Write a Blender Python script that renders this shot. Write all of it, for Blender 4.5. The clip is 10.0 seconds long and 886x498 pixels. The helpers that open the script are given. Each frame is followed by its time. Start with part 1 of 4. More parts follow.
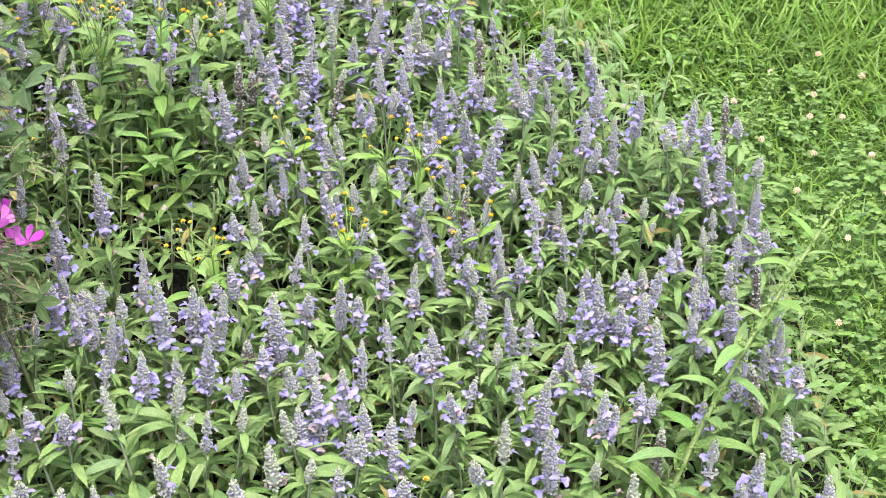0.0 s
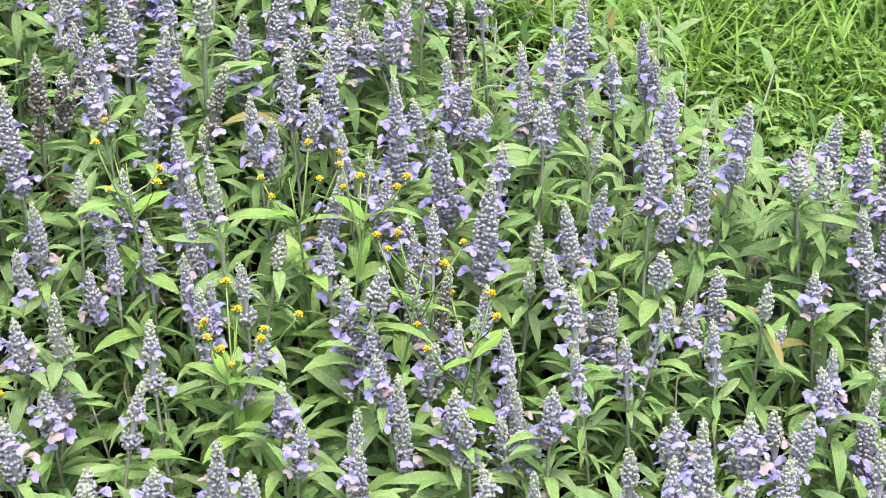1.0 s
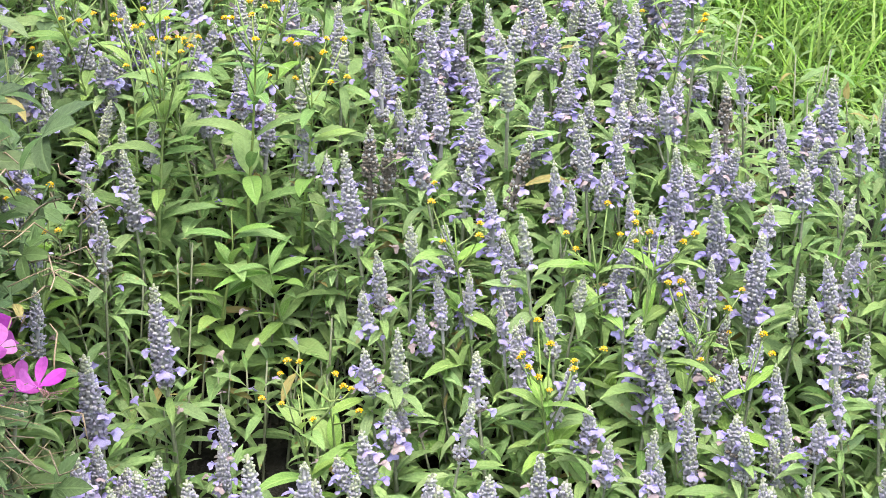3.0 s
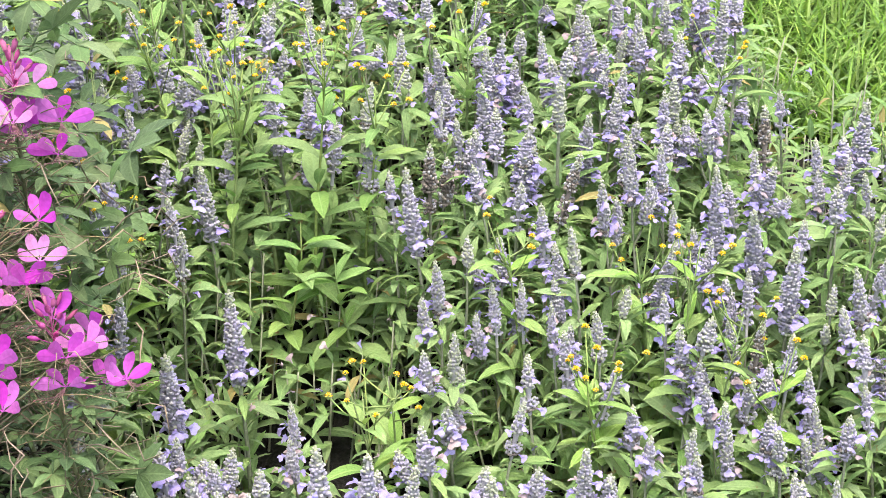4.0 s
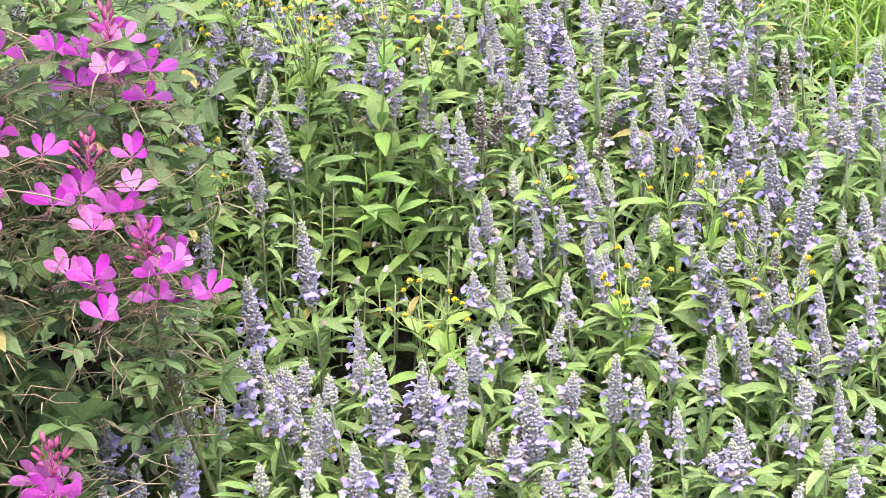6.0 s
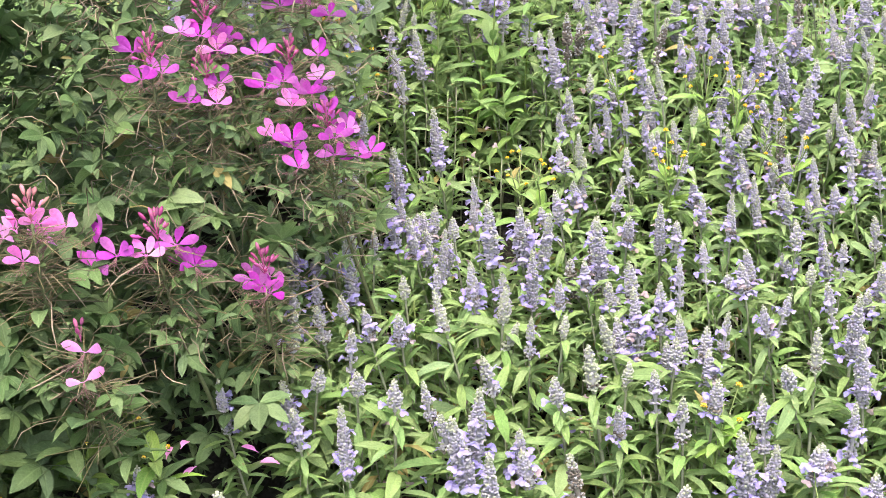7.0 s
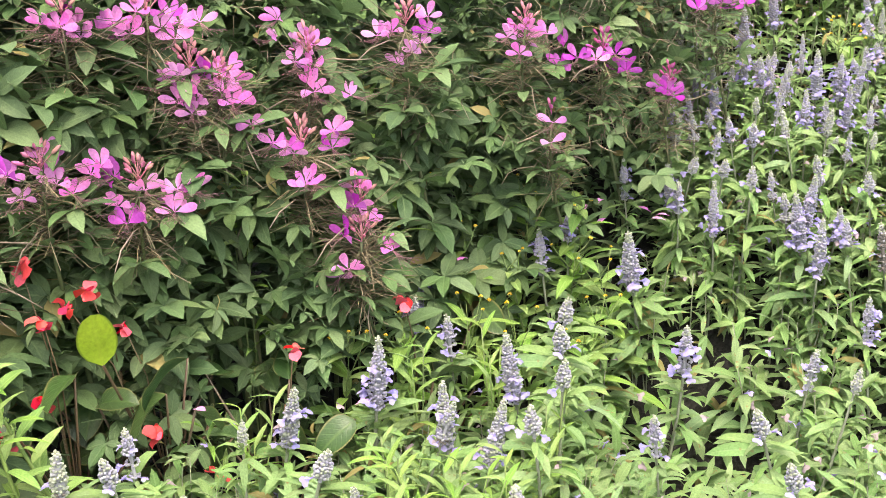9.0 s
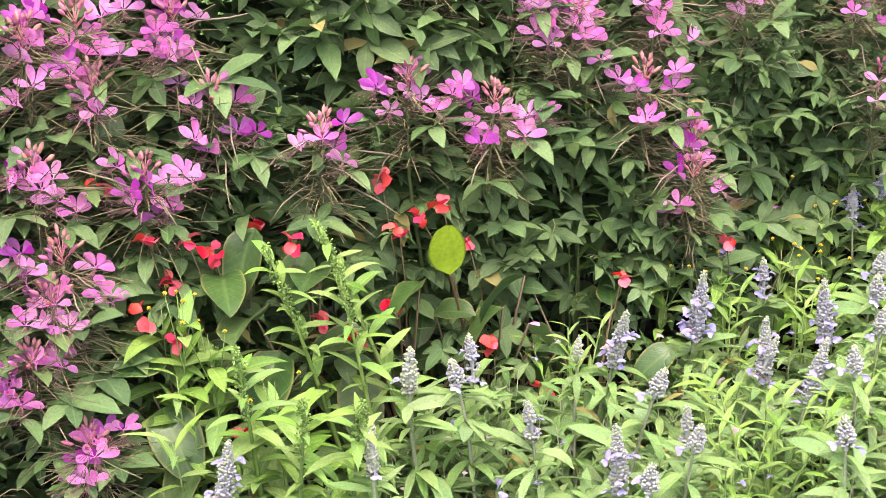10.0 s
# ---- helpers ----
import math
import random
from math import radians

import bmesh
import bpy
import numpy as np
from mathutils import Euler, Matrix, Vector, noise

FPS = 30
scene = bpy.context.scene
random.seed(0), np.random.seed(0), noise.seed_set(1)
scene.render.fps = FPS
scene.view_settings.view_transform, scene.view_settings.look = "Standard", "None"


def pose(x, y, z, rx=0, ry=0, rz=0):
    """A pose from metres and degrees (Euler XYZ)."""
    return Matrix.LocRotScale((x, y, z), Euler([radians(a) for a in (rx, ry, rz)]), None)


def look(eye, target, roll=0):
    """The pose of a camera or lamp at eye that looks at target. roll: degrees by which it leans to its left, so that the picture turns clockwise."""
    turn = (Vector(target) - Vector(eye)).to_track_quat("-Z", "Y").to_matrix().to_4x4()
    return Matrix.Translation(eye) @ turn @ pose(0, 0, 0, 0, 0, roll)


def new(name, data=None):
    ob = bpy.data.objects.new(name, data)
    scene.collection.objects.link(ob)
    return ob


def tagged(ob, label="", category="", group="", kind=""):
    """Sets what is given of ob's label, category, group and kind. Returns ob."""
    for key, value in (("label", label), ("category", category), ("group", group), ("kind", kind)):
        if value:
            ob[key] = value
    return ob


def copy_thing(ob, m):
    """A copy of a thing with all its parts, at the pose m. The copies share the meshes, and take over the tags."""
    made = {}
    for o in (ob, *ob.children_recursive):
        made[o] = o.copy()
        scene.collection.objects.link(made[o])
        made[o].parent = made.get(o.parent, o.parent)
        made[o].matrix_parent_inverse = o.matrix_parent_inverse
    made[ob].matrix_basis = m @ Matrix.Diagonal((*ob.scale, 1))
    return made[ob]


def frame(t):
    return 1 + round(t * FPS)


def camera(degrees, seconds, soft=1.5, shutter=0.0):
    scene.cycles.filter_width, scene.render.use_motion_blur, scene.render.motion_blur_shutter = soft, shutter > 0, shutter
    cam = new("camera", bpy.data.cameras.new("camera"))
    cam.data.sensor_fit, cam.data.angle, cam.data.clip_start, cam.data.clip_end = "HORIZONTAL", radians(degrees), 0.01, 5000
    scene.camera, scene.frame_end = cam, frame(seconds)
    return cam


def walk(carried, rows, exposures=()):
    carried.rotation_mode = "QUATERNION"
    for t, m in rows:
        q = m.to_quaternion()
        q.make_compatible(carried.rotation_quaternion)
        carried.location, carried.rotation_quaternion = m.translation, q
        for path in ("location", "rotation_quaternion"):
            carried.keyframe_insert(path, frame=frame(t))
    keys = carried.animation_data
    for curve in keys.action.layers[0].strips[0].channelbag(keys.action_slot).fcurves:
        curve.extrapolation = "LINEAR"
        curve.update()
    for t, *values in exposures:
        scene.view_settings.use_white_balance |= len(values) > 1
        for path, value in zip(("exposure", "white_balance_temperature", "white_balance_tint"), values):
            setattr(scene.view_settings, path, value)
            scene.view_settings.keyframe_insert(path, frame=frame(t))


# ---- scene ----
cam = camera(26.7, 10.0, soft=0.75)
PATH = [
    (0.0, look((0.2231, -2.0435, 1.6297), (0.2245, -0.7583, 0.8562), -0.628)),
    (0.5, look((0.1819, -1.3190, 1.1503), (0.2709, 0.0038, 0.4487), 1.167)),
    (0.6, look((0.1797, -1.2222, 1.0928), (0.2622, 0.1108, 0.4099), 0.324)),
    (1.0, look((0.1878, -1.0507, 1.0223), (0.2598, 0.2881, 0.3496), 0.063)),
    (1.5, look((0.1708, -1.0294, 1.0158), (0.2268, 0.3164, 0.3557), 0.015)),
    (2.0, look((0.1166, -1.0407, 1.0189), (0.1532, 0.3127, 0.3731), -0.098)),
    (2.5, look((0.0713, -1.0694, 1.0402), (0.0757, 0.2845, 0.3945), -0.417)),
    (3.0, look((0.0535, -1.2712, 1.1392), (0.0128, 0.0837, 0.4969), -1.229)),
    (3.1, look((0.0649, -1.3114, 1.1461), (0.0017, 0.0469, 0.5129), -1.615)),
    (3.2, look((0.0824, -1.3430, 1.1525), (0.0153, 0.0243, 0.5392), -1.668)),
    (4.3, look((0.0560, -1.3948, 1.1751), (-0.0405, -0.0333, 0.5531), -1.962)),
    (4.5, look((0.0589, -1.3996, 1.1727), (-0.0412, -0.0392, 0.5489), -2.156)),
    (5.0, look((0.0650, -1.4181, 1.1761), (-0.0404, -0.0635, 0.5404), -2.224)),
    (5.2, look((0.0708, -1.4348, 1.1829), (-0.0408, -0.0817, 0.5450), -2.380)),
    (6.3, look((0.1425, -1.7483, 1.3016), (-0.0459, -0.4154, 0.6401), -4.202)),
    (6.5, look((0.1502, -1.8872, 1.3599), (-0.0498, -0.5651, 0.6802), -4.187)),
    (7.0, look((0.2394, -2.2923, 1.4615), (-0.0190, -0.9788, 0.7847), -5.051)),
    (7.5, look((0.2418, -2.5523, 1.5865), (-0.0421, -1.2631, 0.8741), -5.488)),
    (8.0, look((0.2227, -2.8225, 1.6506), (-0.0694, -1.5338, 0.9408), -4.856)),
    (8.2, look((0.1877, -2.9257, 1.6580), (-0.1053, -1.6362, 0.9500), -4.496)),
    (8.5, look((0.1200, -3.1052, 1.6715), (-0.1835, -1.8144, 0.9702), -3.711)),
    (8.7, look((0.0386, -3.2134, 1.6770), (-0.2636, -1.9216, 0.9773), -2.893)),
    (8.8, look((0.0006, -3.2594, 1.6777), (-0.3063, -1.9692, 0.9769), -2.510)),
    (9.0, look((-0.0651, -3.3701, 1.6842), (-0.3807, -2.0804, 0.9862), -1.942)),
    (9.2, look((-0.1218, -3.4420, 1.6742), (-0.4560, -2.1566, 0.9770), -1.459)),
    (9.5, look((-0.1924, -3.5204, 1.6607), (-0.5609, -2.2459, 0.9606), -0.822)),
    (10.0, look((-0.2760, -3.6222, 1.6754), (-0.7217, -2.3753, 0.9707), -0.223)),
]
walk(cam, PATH, [(0.0, 2.02, 6450, 5), (0.5, 2.1, 6450, 5), (0.7, 2.0, 6400, 3), (3.0, 2.08, 6450, 4), (3.3, 2.18, 6500, 8), (5.0, 2.22, 6550, 9), (6.5, 2.28, 6700, 11), (7.5, 2.2, 6700, 9), (8.5, 2.18, 6800, 9), (10.0, 2.26, 6900, 8)])

# ---------------------------------------------------------------- daylight under a thin overcast
world = bpy.data.worlds.new("world")
scene.world = world
world.use_nodes = True
wn, wl = world.node_tree.nodes, world.node_tree.links
sky = wn.new("ShaderNodeTexSky")
sky.sky_type = "NISHITA"
sky.sun_disc = False
sky.sun_elevation = radians(76)
sky.sun_rotation = radians(160)
sky.dust_density = 8.0
sky.ozone_density = 0.6
wl.new(sky.outputs[0], wn["Background"].inputs[0])
wn["Background"].inputs[1].default_value = 0.15
sun_data = bpy.data.lights.new("sun", "SUN")
sun_data.energy = 1.0
sun_data.angle = radians(110)
sun_data.color = (1.0, 0.94, 0.84)
sun = new("sun", sun_data)
sun.matrix_world = look((0.8, -0.9, 5.0), (0, 0, 0))


# ---------------------------------------------------------------- materials
def plant_material(name, low, high, rough=0.55, through_light=0.3, vein=0.0, vein_colour=(0.3, 0.4, 0.15), islands=False, spots=None, scale=60.0, grain=0.16, dead=0.0, rim=None):
    """Leaf or petal: two colours mixed by piece and by fine noise, a lighter midrib along the leaf, some light through it."""
    m = bpy.data.materials.new(name)
    m.use_nodes = True
    n, l = m.node_tree.nodes, m.node_tree.links
    n.clear()
    out = n.new("ShaderNodeOutputMaterial")
    pb = n.new("ShaderNodeBsdfPrincipled")
    pb.inputs["Roughness"].default_value = rough
    pb.inputs["Specular IOR Level"].default_value = 0.22 if rough > 0.5 else 0.4
    tc = n.new("ShaderNodeTexCoord")
    noise_node = n.new("ShaderNodeTexNoise")
    noise_node.inputs["Scale"].default_value = scale
    noise_node.inputs["Detail"].default_value = 3
    l.new(tc.outputs["Object"], noise_node.inputs["Vector"])
    who = n.new("ShaderNodeNewGeometry") if islands else n.new("ShaderNodeObjectInfo")
    rnd = who.outputs["Random Per Island"] if islands else who.outputs["Random"]
    add = n.new("ShaderNodeMath")
    add.operation = "MULTIPLY_ADD"
    l.new(noise_node.outputs["Fac"], add.inputs[0])
    add.inputs[1].default_value = 0.55
    sc = n.new("ShaderNodeMath")
    sc.operation = "MULTIPLY_ADD"
    l.new(rnd, sc.inputs[0])
    sc.inputs[1].default_value = 0.7
    sc.inputs[2].default_value = -0.12
    l.new(sc.outputs[0], add.inputs[2])
    mix = n.new("ShaderNodeMix")
    mix.data_type = "RGBA"
    mix.inputs["A"].default_value = (*low, 1)
    mix.inputs["B"].default_value = (*high, 1)
    l.new(add.outputs[0], mix.inputs["Factor"])
    colour = mix.outputs["Result"]

    def scatter(k):
        """Another random value of the same piece."""
        times, part_of = n.new("ShaderNodeMath"), n.new("ShaderNodeMath")
        times.operation, part_of.operation = "MULTIPLY", "FRACT"
        times.inputs[1].default_value = k
        l.new(rnd, times.inputs[0])
        l.new(times.outputs[0], part_of.inputs[0])
        return part_of.outputs[0]

    # fine mottling, and pieces that differ in hue
    fine = n.new("ShaderNodeTexNoise")
    fine.inputs["Scale"].default_value = scale * 6
    fine.inputs["Detail"].default_value = 4
    l.new(tc.outputs["Object"], fine.inputs["Vector"])
    value = n.new("ShaderNodeMapRange")
    value.inputs[1].default_value, value.inputs[2].default_value = 0.3, 0.7
    value.inputs[3].default_value, value.inputs[4].default_value = 1 - grain, 1 + grain
    l.new(fine.outputs["Fac"], value.inputs[0])
    hue = n.new("ShaderNodeMapRange")
    hue.inputs[3].default_value, hue.inputs[4].default_value = 0.485, 0.512
    l.new(scatter(7.13), hue.inputs[0])
    sat = n.new("ShaderNodeMapRange")
    sat.inputs[3].default_value, sat.inputs[4].default_value = 0.84, 1.1
    l.new(scatter(3.71), sat.inputs[0])
    hsv = n.new("ShaderNodeHueSaturation")
    l.new(hue.outputs[0], hsv.inputs["Hue"])
    l.new(sat.outputs[0], hsv.inputs["Saturation"])
    l.new(value.outputs[0], hsv.inputs["Value"])
    l.new(colour, hsv.inputs["Color"])
    colour = hsv.outputs["Color"]
    if dead:
        gone = n.new("ShaderNodeMath")
        gone.operation = "LESS_THAN"
        gone.inputs[1].default_value = dead
        l.new(scatter(17.3), gone.inputs[0])
        dm = n.new("ShaderNodeMix")
        dm.data_type = "RGBA"
        l.new(gone.outputs[0], dm.inputs["Factor"])
        l.new(colour, dm.inputs["A"])
        dm.inputs["B"].default_value = (0.22, 0.19, 0.075, 1)
        colour = dm.outputs["Result"]
    if vein:
        uv = n.new("ShaderNodeUVMap")
        sep = n.new("ShaderNodeSeparateXYZ")
        l.new(uv.outputs[0], sep.inputs[0])
        off = n.new("ShaderNodeMath")
        off.operation = "ABSOLUTE"
        l.new(sep.outputs["Y"], off.inputs[0])
        rib = n.new("ShaderNodeMapRange")
        rib.inputs[1].default_value, rib.inputs[2].default_value = 0.0, 0.16
        rib.inputs[3].default_value, rib.inputs[4].default_value = vein, 0.0
        l.new(off.outputs[0], rib.inputs[0])
        side = n.new("ShaderNodeMath")
        side.operation = "MULTIPLY_ADD"
        l.new(off.outputs[0], side.inputs[0])
        side.inputs[1].default_value = -0.28
        l.new(sep.outputs["X"], side.inputs[2])
        wave = n.new("ShaderNodeMath")
        wave.operation = "MULTIPLY"
        l.new(side.outputs[0], wave.inputs[0])
        wave.inputs[1].default_value = 48.0
        sine = n.new("ShaderNodeMath")
        sine.operation = "SINE"
        l.new(wave.outputs[0], sine.inputs[0])
        line = n.new("ShaderNodeMapRange")
        line.inputs[1].default_value, line.inputs[2].default_value = 0.75, 1.0
        line.inputs[3].default_value, line.inputs[4].default_value = 0.0, vein * 0.35
        l.new(sine.outputs[0], line.inputs[0])
        most = n.new("ShaderNodeMath")
        most.operation = "MAXIMUM"
        l.new(rib.outputs[0], most.inputs[0])
        l.new(line.outputs[0], most.inputs[1])
        vm = n.new("ShaderNodeMix")
        vm.data_type = "RGBA"
        l.new(most.outputs[0], vm.inputs["Factor"])
        l.new(colour, vm.inputs["A"])
        vm.inputs["B"].default_value = (*vein_colour, 1)
        colour = vm.outputs["Result"]
        if rim:
            edge = n.new("ShaderNodeMapRange")
            edge.inputs[1].default_value, edge.inputs[2].default_value = 0.86, 0.97
            edge.inputs[4].default_value = 0.8
            l.new(off.outputs[0], edge.inputs[0])
            em = n.new("ShaderNodeMix")
            em.data_type = "RGBA"
            l.new(edge.outputs[0], em.inputs["Factor"])
            l.new(colour, em.inputs["A"])
            em.inputs["B"].default_value = (*rim, 1)
            colour = em.outputs["Result"]
        height = n.new("ShaderNodeMath")
        height.operation = "MULTIPLY_ADD"
        l.new(fine.outputs["Fac"], height.inputs[0])
        height.inputs[1].default_value = -0.5
        l.new(most.outputs[0], height.inputs[2])
        bump = n.new("ShaderNodeBump")
        bump.inputs["Strength"].default_value = 0.6
        bump.inputs["Distance"].default_value = 0.002
        bump.invert = True
        l.new(height.outputs[0], bump.inputs["Height"])
        l.new(bump.outputs[0], pb.inputs["Normal"])
    if spots:
        spot = n.new("ShaderNodeTexNoise")
        spot.inputs["Scale"].default_value = 110
        l.new(tc.outputs["Object"], spot.inputs["Vector"])
        cut = n.new("ShaderNodeMapRange")
        cut.inputs[1].default_value, cut.inputs[2].default_value = 0.66, 0.72
        l.new(spot.outputs["Fac"], cut.inputs[0])
        sm = n.new("ShaderNodeMix")
        sm.data_type = "RGBA"
        l.new(cut.outputs[0], sm.inputs["Factor"])
        l.new(colour, sm.inputs["A"])
        sm.inputs["B"].default_value = (*spots, 1)
        colour = sm.outputs["Result"]
    l.new(colour, pb.inputs["Base Color"])
    if through_light:
        tr = n.new("ShaderNodeBsdfTranslucent")
        ms = n.new("ShaderNodeMixShader")
        l.new(colour, tr.inputs["Color"])
        ms.inputs[0].default_value = through_light
        l.new(pb.outputs[0], ms.inputs[1])
        l.new(tr.outputs[0], ms.inputs[2])
        l.new(ms.outputs[0], out.inputs[0])
    else:
        l.new(pb.outputs[0], out.inputs[0])
    return m


M_SAGE = plant_material("sage_leaf", (0.12, 0.205, 0.075), (0.185, 0.285, 0.118), 0.75, 0.4, 0.45, (0.235, 0.33, 0.165), spots=(0.18, 0.2, 0.085))
M_SAGE_YOUNG = plant_material("sage_leaf_young", (0.13, 0.225, 0.07), (0.195, 0.3, 0.115), 0.75, 0.4, 0.4, (0.24, 0.345, 0.16), islands=True, dead=0.02)
M_SAGE_UNDER = plant_material("sage_leaf_low", (0.11, 0.19, 0.065), (0.195, 0.3, 0.118), 0.75, 0.4, 0.4, (0.235, 0.335, 0.155), islands=True, spots=(0.2, 0.16, 0.07), dead=0.05)
M_SAGE_STEM = plant_material("sage_stem", (0.13, 0.15, 0.10), (0.22, 0.24, 0.18), 0.7, 0.0)
M_TIP = plant_material("calyx_tip", (0.31, 0.35, 0.27), (0.40, 0.435, 0.345), 0.95, 0.42, islands=True, scale=500, grain=0.12)
M_CALYX = plant_material("calyx", (0.32, 0.325, 0.355), (0.42, 0.425, 0.46), 0.95, 0.42, islands=True, scale=500, grain=0.12)
M_CALYX_BLUE = plant_material("calyx_blue", (0.305, 0.295, 0.40), (0.41, 0.40, 0.515), 0.95, 0.42, islands=True, scale=500, grain=0.12)
M_DRY = plant_material("calyx_dry", (0.06, 0.052, 0.046), (0.22, 0.2, 0.18), 0.85, 0.1, islands=True, scale=300)
M_LILAC = plant_material("lilac_petal", (0.225, 0.2, 0.42), (0.3, 0.27, 0.52), 0.75, 0.4, islands=True, scale=200, grain=0.15)
M_LILAC_FADED = plant_material("faded_petal", (0.24, 0.19, 0.22), (0.31, 0.25, 0.265), 0.75, 0.3, islands=True, scale=200)
M_PINK = plant_material("cleome_petal", (0.7, 0.155, 0.585), (0.82, 0.31, 0.69), 0.6, 0.5, 0.2, (0.62, 0.12, 0.52), scale=45, grain=0.12)
# Deeper pink: part natural variation, part the right-hand plants' different light put into colour.
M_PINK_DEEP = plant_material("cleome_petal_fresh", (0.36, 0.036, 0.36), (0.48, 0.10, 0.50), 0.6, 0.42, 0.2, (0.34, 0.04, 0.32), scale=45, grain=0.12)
M_PINK_PALE = plant_material("cleome_petal_pale", (0.54, 0.18, 0.5), (0.66, 0.3, 0.62), 0.6, 0.45, 0.2, (0.5, 0.15, 0.46), scale=45, grain=0.12)
M_BUD = plant_material("cleome_bud", (0.34, 0.19, 0.13), (0.48, 0.12, 0.29), 0.6, 0.2, islands=True)
M_BUD_FRESH = plant_material("cleome_bud_fresh", (0.2, 0.03, 0.09), (0.4, 0.07, 0.27), 0.6, 0.2, islands=True)
M_STRAW = plant_material("dry_stalk", (0.03, 0.027, 0.018), (0.23, 0.195, 0.115), 0.7, 0.0, islands=True)
M_STAMEN = plant_material("stamen", (0.10, 0.04, 0.06), (0.22, 0.10, 0.11), 0.5, 0.0, islands=True)
M_POD = plant_material("seed_pod", (0.06, 0.05, 0.037), (0.22, 0.18, 0.13), 0.7, 0.0, islands=True)
M_CLEOME_LEAF = plant_material("cleome_leaf", (0.034, 0.068, 0.03), (0.118, 0.185, 0.073), 0.6, 0.28, 0.4, (0.15, 0.22, 0.10), islands=True, dead=0.015)
M_CLEOME_STEM = plant_material("cleome_stem", (0.05, 0.065, 0.03), (0.11, 0.125, 0.06), 0.65, 0.0)
M_WEED = plant_material("weed_leaf", (0.115, 0.215, 0.045), (0.195, 0.315, 0.08), 0.55, 0.36, 0.5, (0.3, 0.41, 0.14))
M_WEED_DARK = plant_material("weed_leaf_broad", (0.10, 0.195, 0.052), (0.185, 0.295, 0.092), 0.6, 0.38, 0.5, (0.24, 0.35, 0.15))
M_BRIGHT = plant_material("bright_leaf", (0.115, 0.21, 0.042), (0.19, 0.305, 0.078), 0.6, 0.35, 0.5, (0.28, 0.39, 0.12))
M_WEED_STEM = plant_material("weed_stem", (0.085, 0.135, 0.04), (0.155, 0.22, 0.07), 0.6, 0.05)
M_PLUME = plant_material("weed_plume", (0.115, 0.2, 0.05), (0.205, 0.31, 0.09), 0.7, 0.2, islands=True, scale=200)
M_YELLOW = plant_material("yellow_floret", (0.66, 0.40, 0.025), (0.80, 0.62, 0.06), 0.6, 0.1, islands=True, grain=0.1)
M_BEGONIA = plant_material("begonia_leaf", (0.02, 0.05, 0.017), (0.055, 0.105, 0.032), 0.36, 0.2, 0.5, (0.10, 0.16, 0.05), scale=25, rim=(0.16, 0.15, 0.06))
# Bright copy of the begonia leaf: the glow of backlight is in its colour.
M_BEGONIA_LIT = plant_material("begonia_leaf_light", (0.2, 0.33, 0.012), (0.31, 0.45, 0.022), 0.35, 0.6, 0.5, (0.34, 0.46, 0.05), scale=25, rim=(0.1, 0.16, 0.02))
M_RED = plant_material("begonia_petal", (0.40, 0.012, 0.03), (0.56, 0.04, 0.065), 0.45, 0.3, scale=60)
M_BEGONIA_STEM = plant_material("begonia_stem", (0.06, 0.05, 0.03), (0.13, 0.08, 0.045), 0.5, 0.1)
M_GRASS = plant_material("grass_blade", (0.07, 0.155, 0.024), (0.195, 0.32, 0.062), 0.55, 0.38, islands=True, scale=15)
M_CLOVER = plant_material("clover_leaf", (0.06, 0.13, 0.032), (0.165, 0.265, 0.075), 0.6, 0.32, 0.25, (0.2, 0.3, 0.14), islands=True)
M_CLOVER_HEAD = plant_material("clover_head", (0.50, 0.36, 0.26), (0.62, 0.52, 0.38), 0.75, 0.2, islands=True)

def ground_material(name, low, high):
    m = bpy.data.materials.new(name)
    m.use_nodes = True
    sn, sl = m.node_tree.nodes, m.node_tree.links
    soil_tc = sn.new("ShaderNodeTexCoord")
    soil_a, soil_b = sn.new("ShaderNodeTexNoise"), sn.new("ShaderNodeTexNoise")
    soil_a.inputs["Scale"].default_value, soil_b.inputs["Scale"].default_value = 6, 90
    soil_b.inputs["Detail"].default_value = 8
    ramp = sn.new("ShaderNodeValToRGB")
    ramp.color_ramp.elements[0].color, ramp.color_ramp.elements[1].color = (*low, 1), (*high, 1)
    soil_mix = sn.new("ShaderNodeMath")
    soil_mix.operation = "MULTIPLY"
    soil_bump = sn.new("ShaderNodeBump")
    soil_bump.inputs["Distance"].default_value = 0.01
    for a in (soil_a, soil_b):
        sl.new(soil_tc.outputs["Object"], a.inputs["Vector"])
    sl.new(soil_a.outputs["Fac"], soil_mix.inputs[0])
    sl.new(soil_b.outputs["Fac"], soil_mix.inputs[1])
    sl.new(soil_mix.outputs[0], ramp.inputs[0])
    sl.new(ramp.outputs[0], sn["Principled BSDF"].inputs["Base Color"])
    sl.new(soil_b.outputs["Fac"], soil_bump.inputs["Height"])
    sl.new(soil_bump.outputs[0], sn["Principled BSDF"].inputs["Normal"])
    sn["Principled BSDF"].inputs["Roughness"].default_value = 0.95
    return m


# Nearly black: the deep shade between the plants is put into the soil's colour.
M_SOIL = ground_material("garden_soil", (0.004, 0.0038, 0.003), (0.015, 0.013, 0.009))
M_TURF = ground_material("turf", (0.03, 0.065, 0.013), (0.075, 0.135, 0.03))

# ---------------------------------------------------------------- the lie of the land: a bed that banks up to the lawn
RISE_Y = (-1.95, -1.425, -1.2, -0.75, -0.54, -0.338, -0.022, 0.15, 0.338, 0.675, 1.125, 1.65)
RISE_Z = (0.0, 0.045, 0.098, 0.075, 0.06, 0.165, 0.323, 0.375, 0.495, 0.6, 0.698, 0.75)


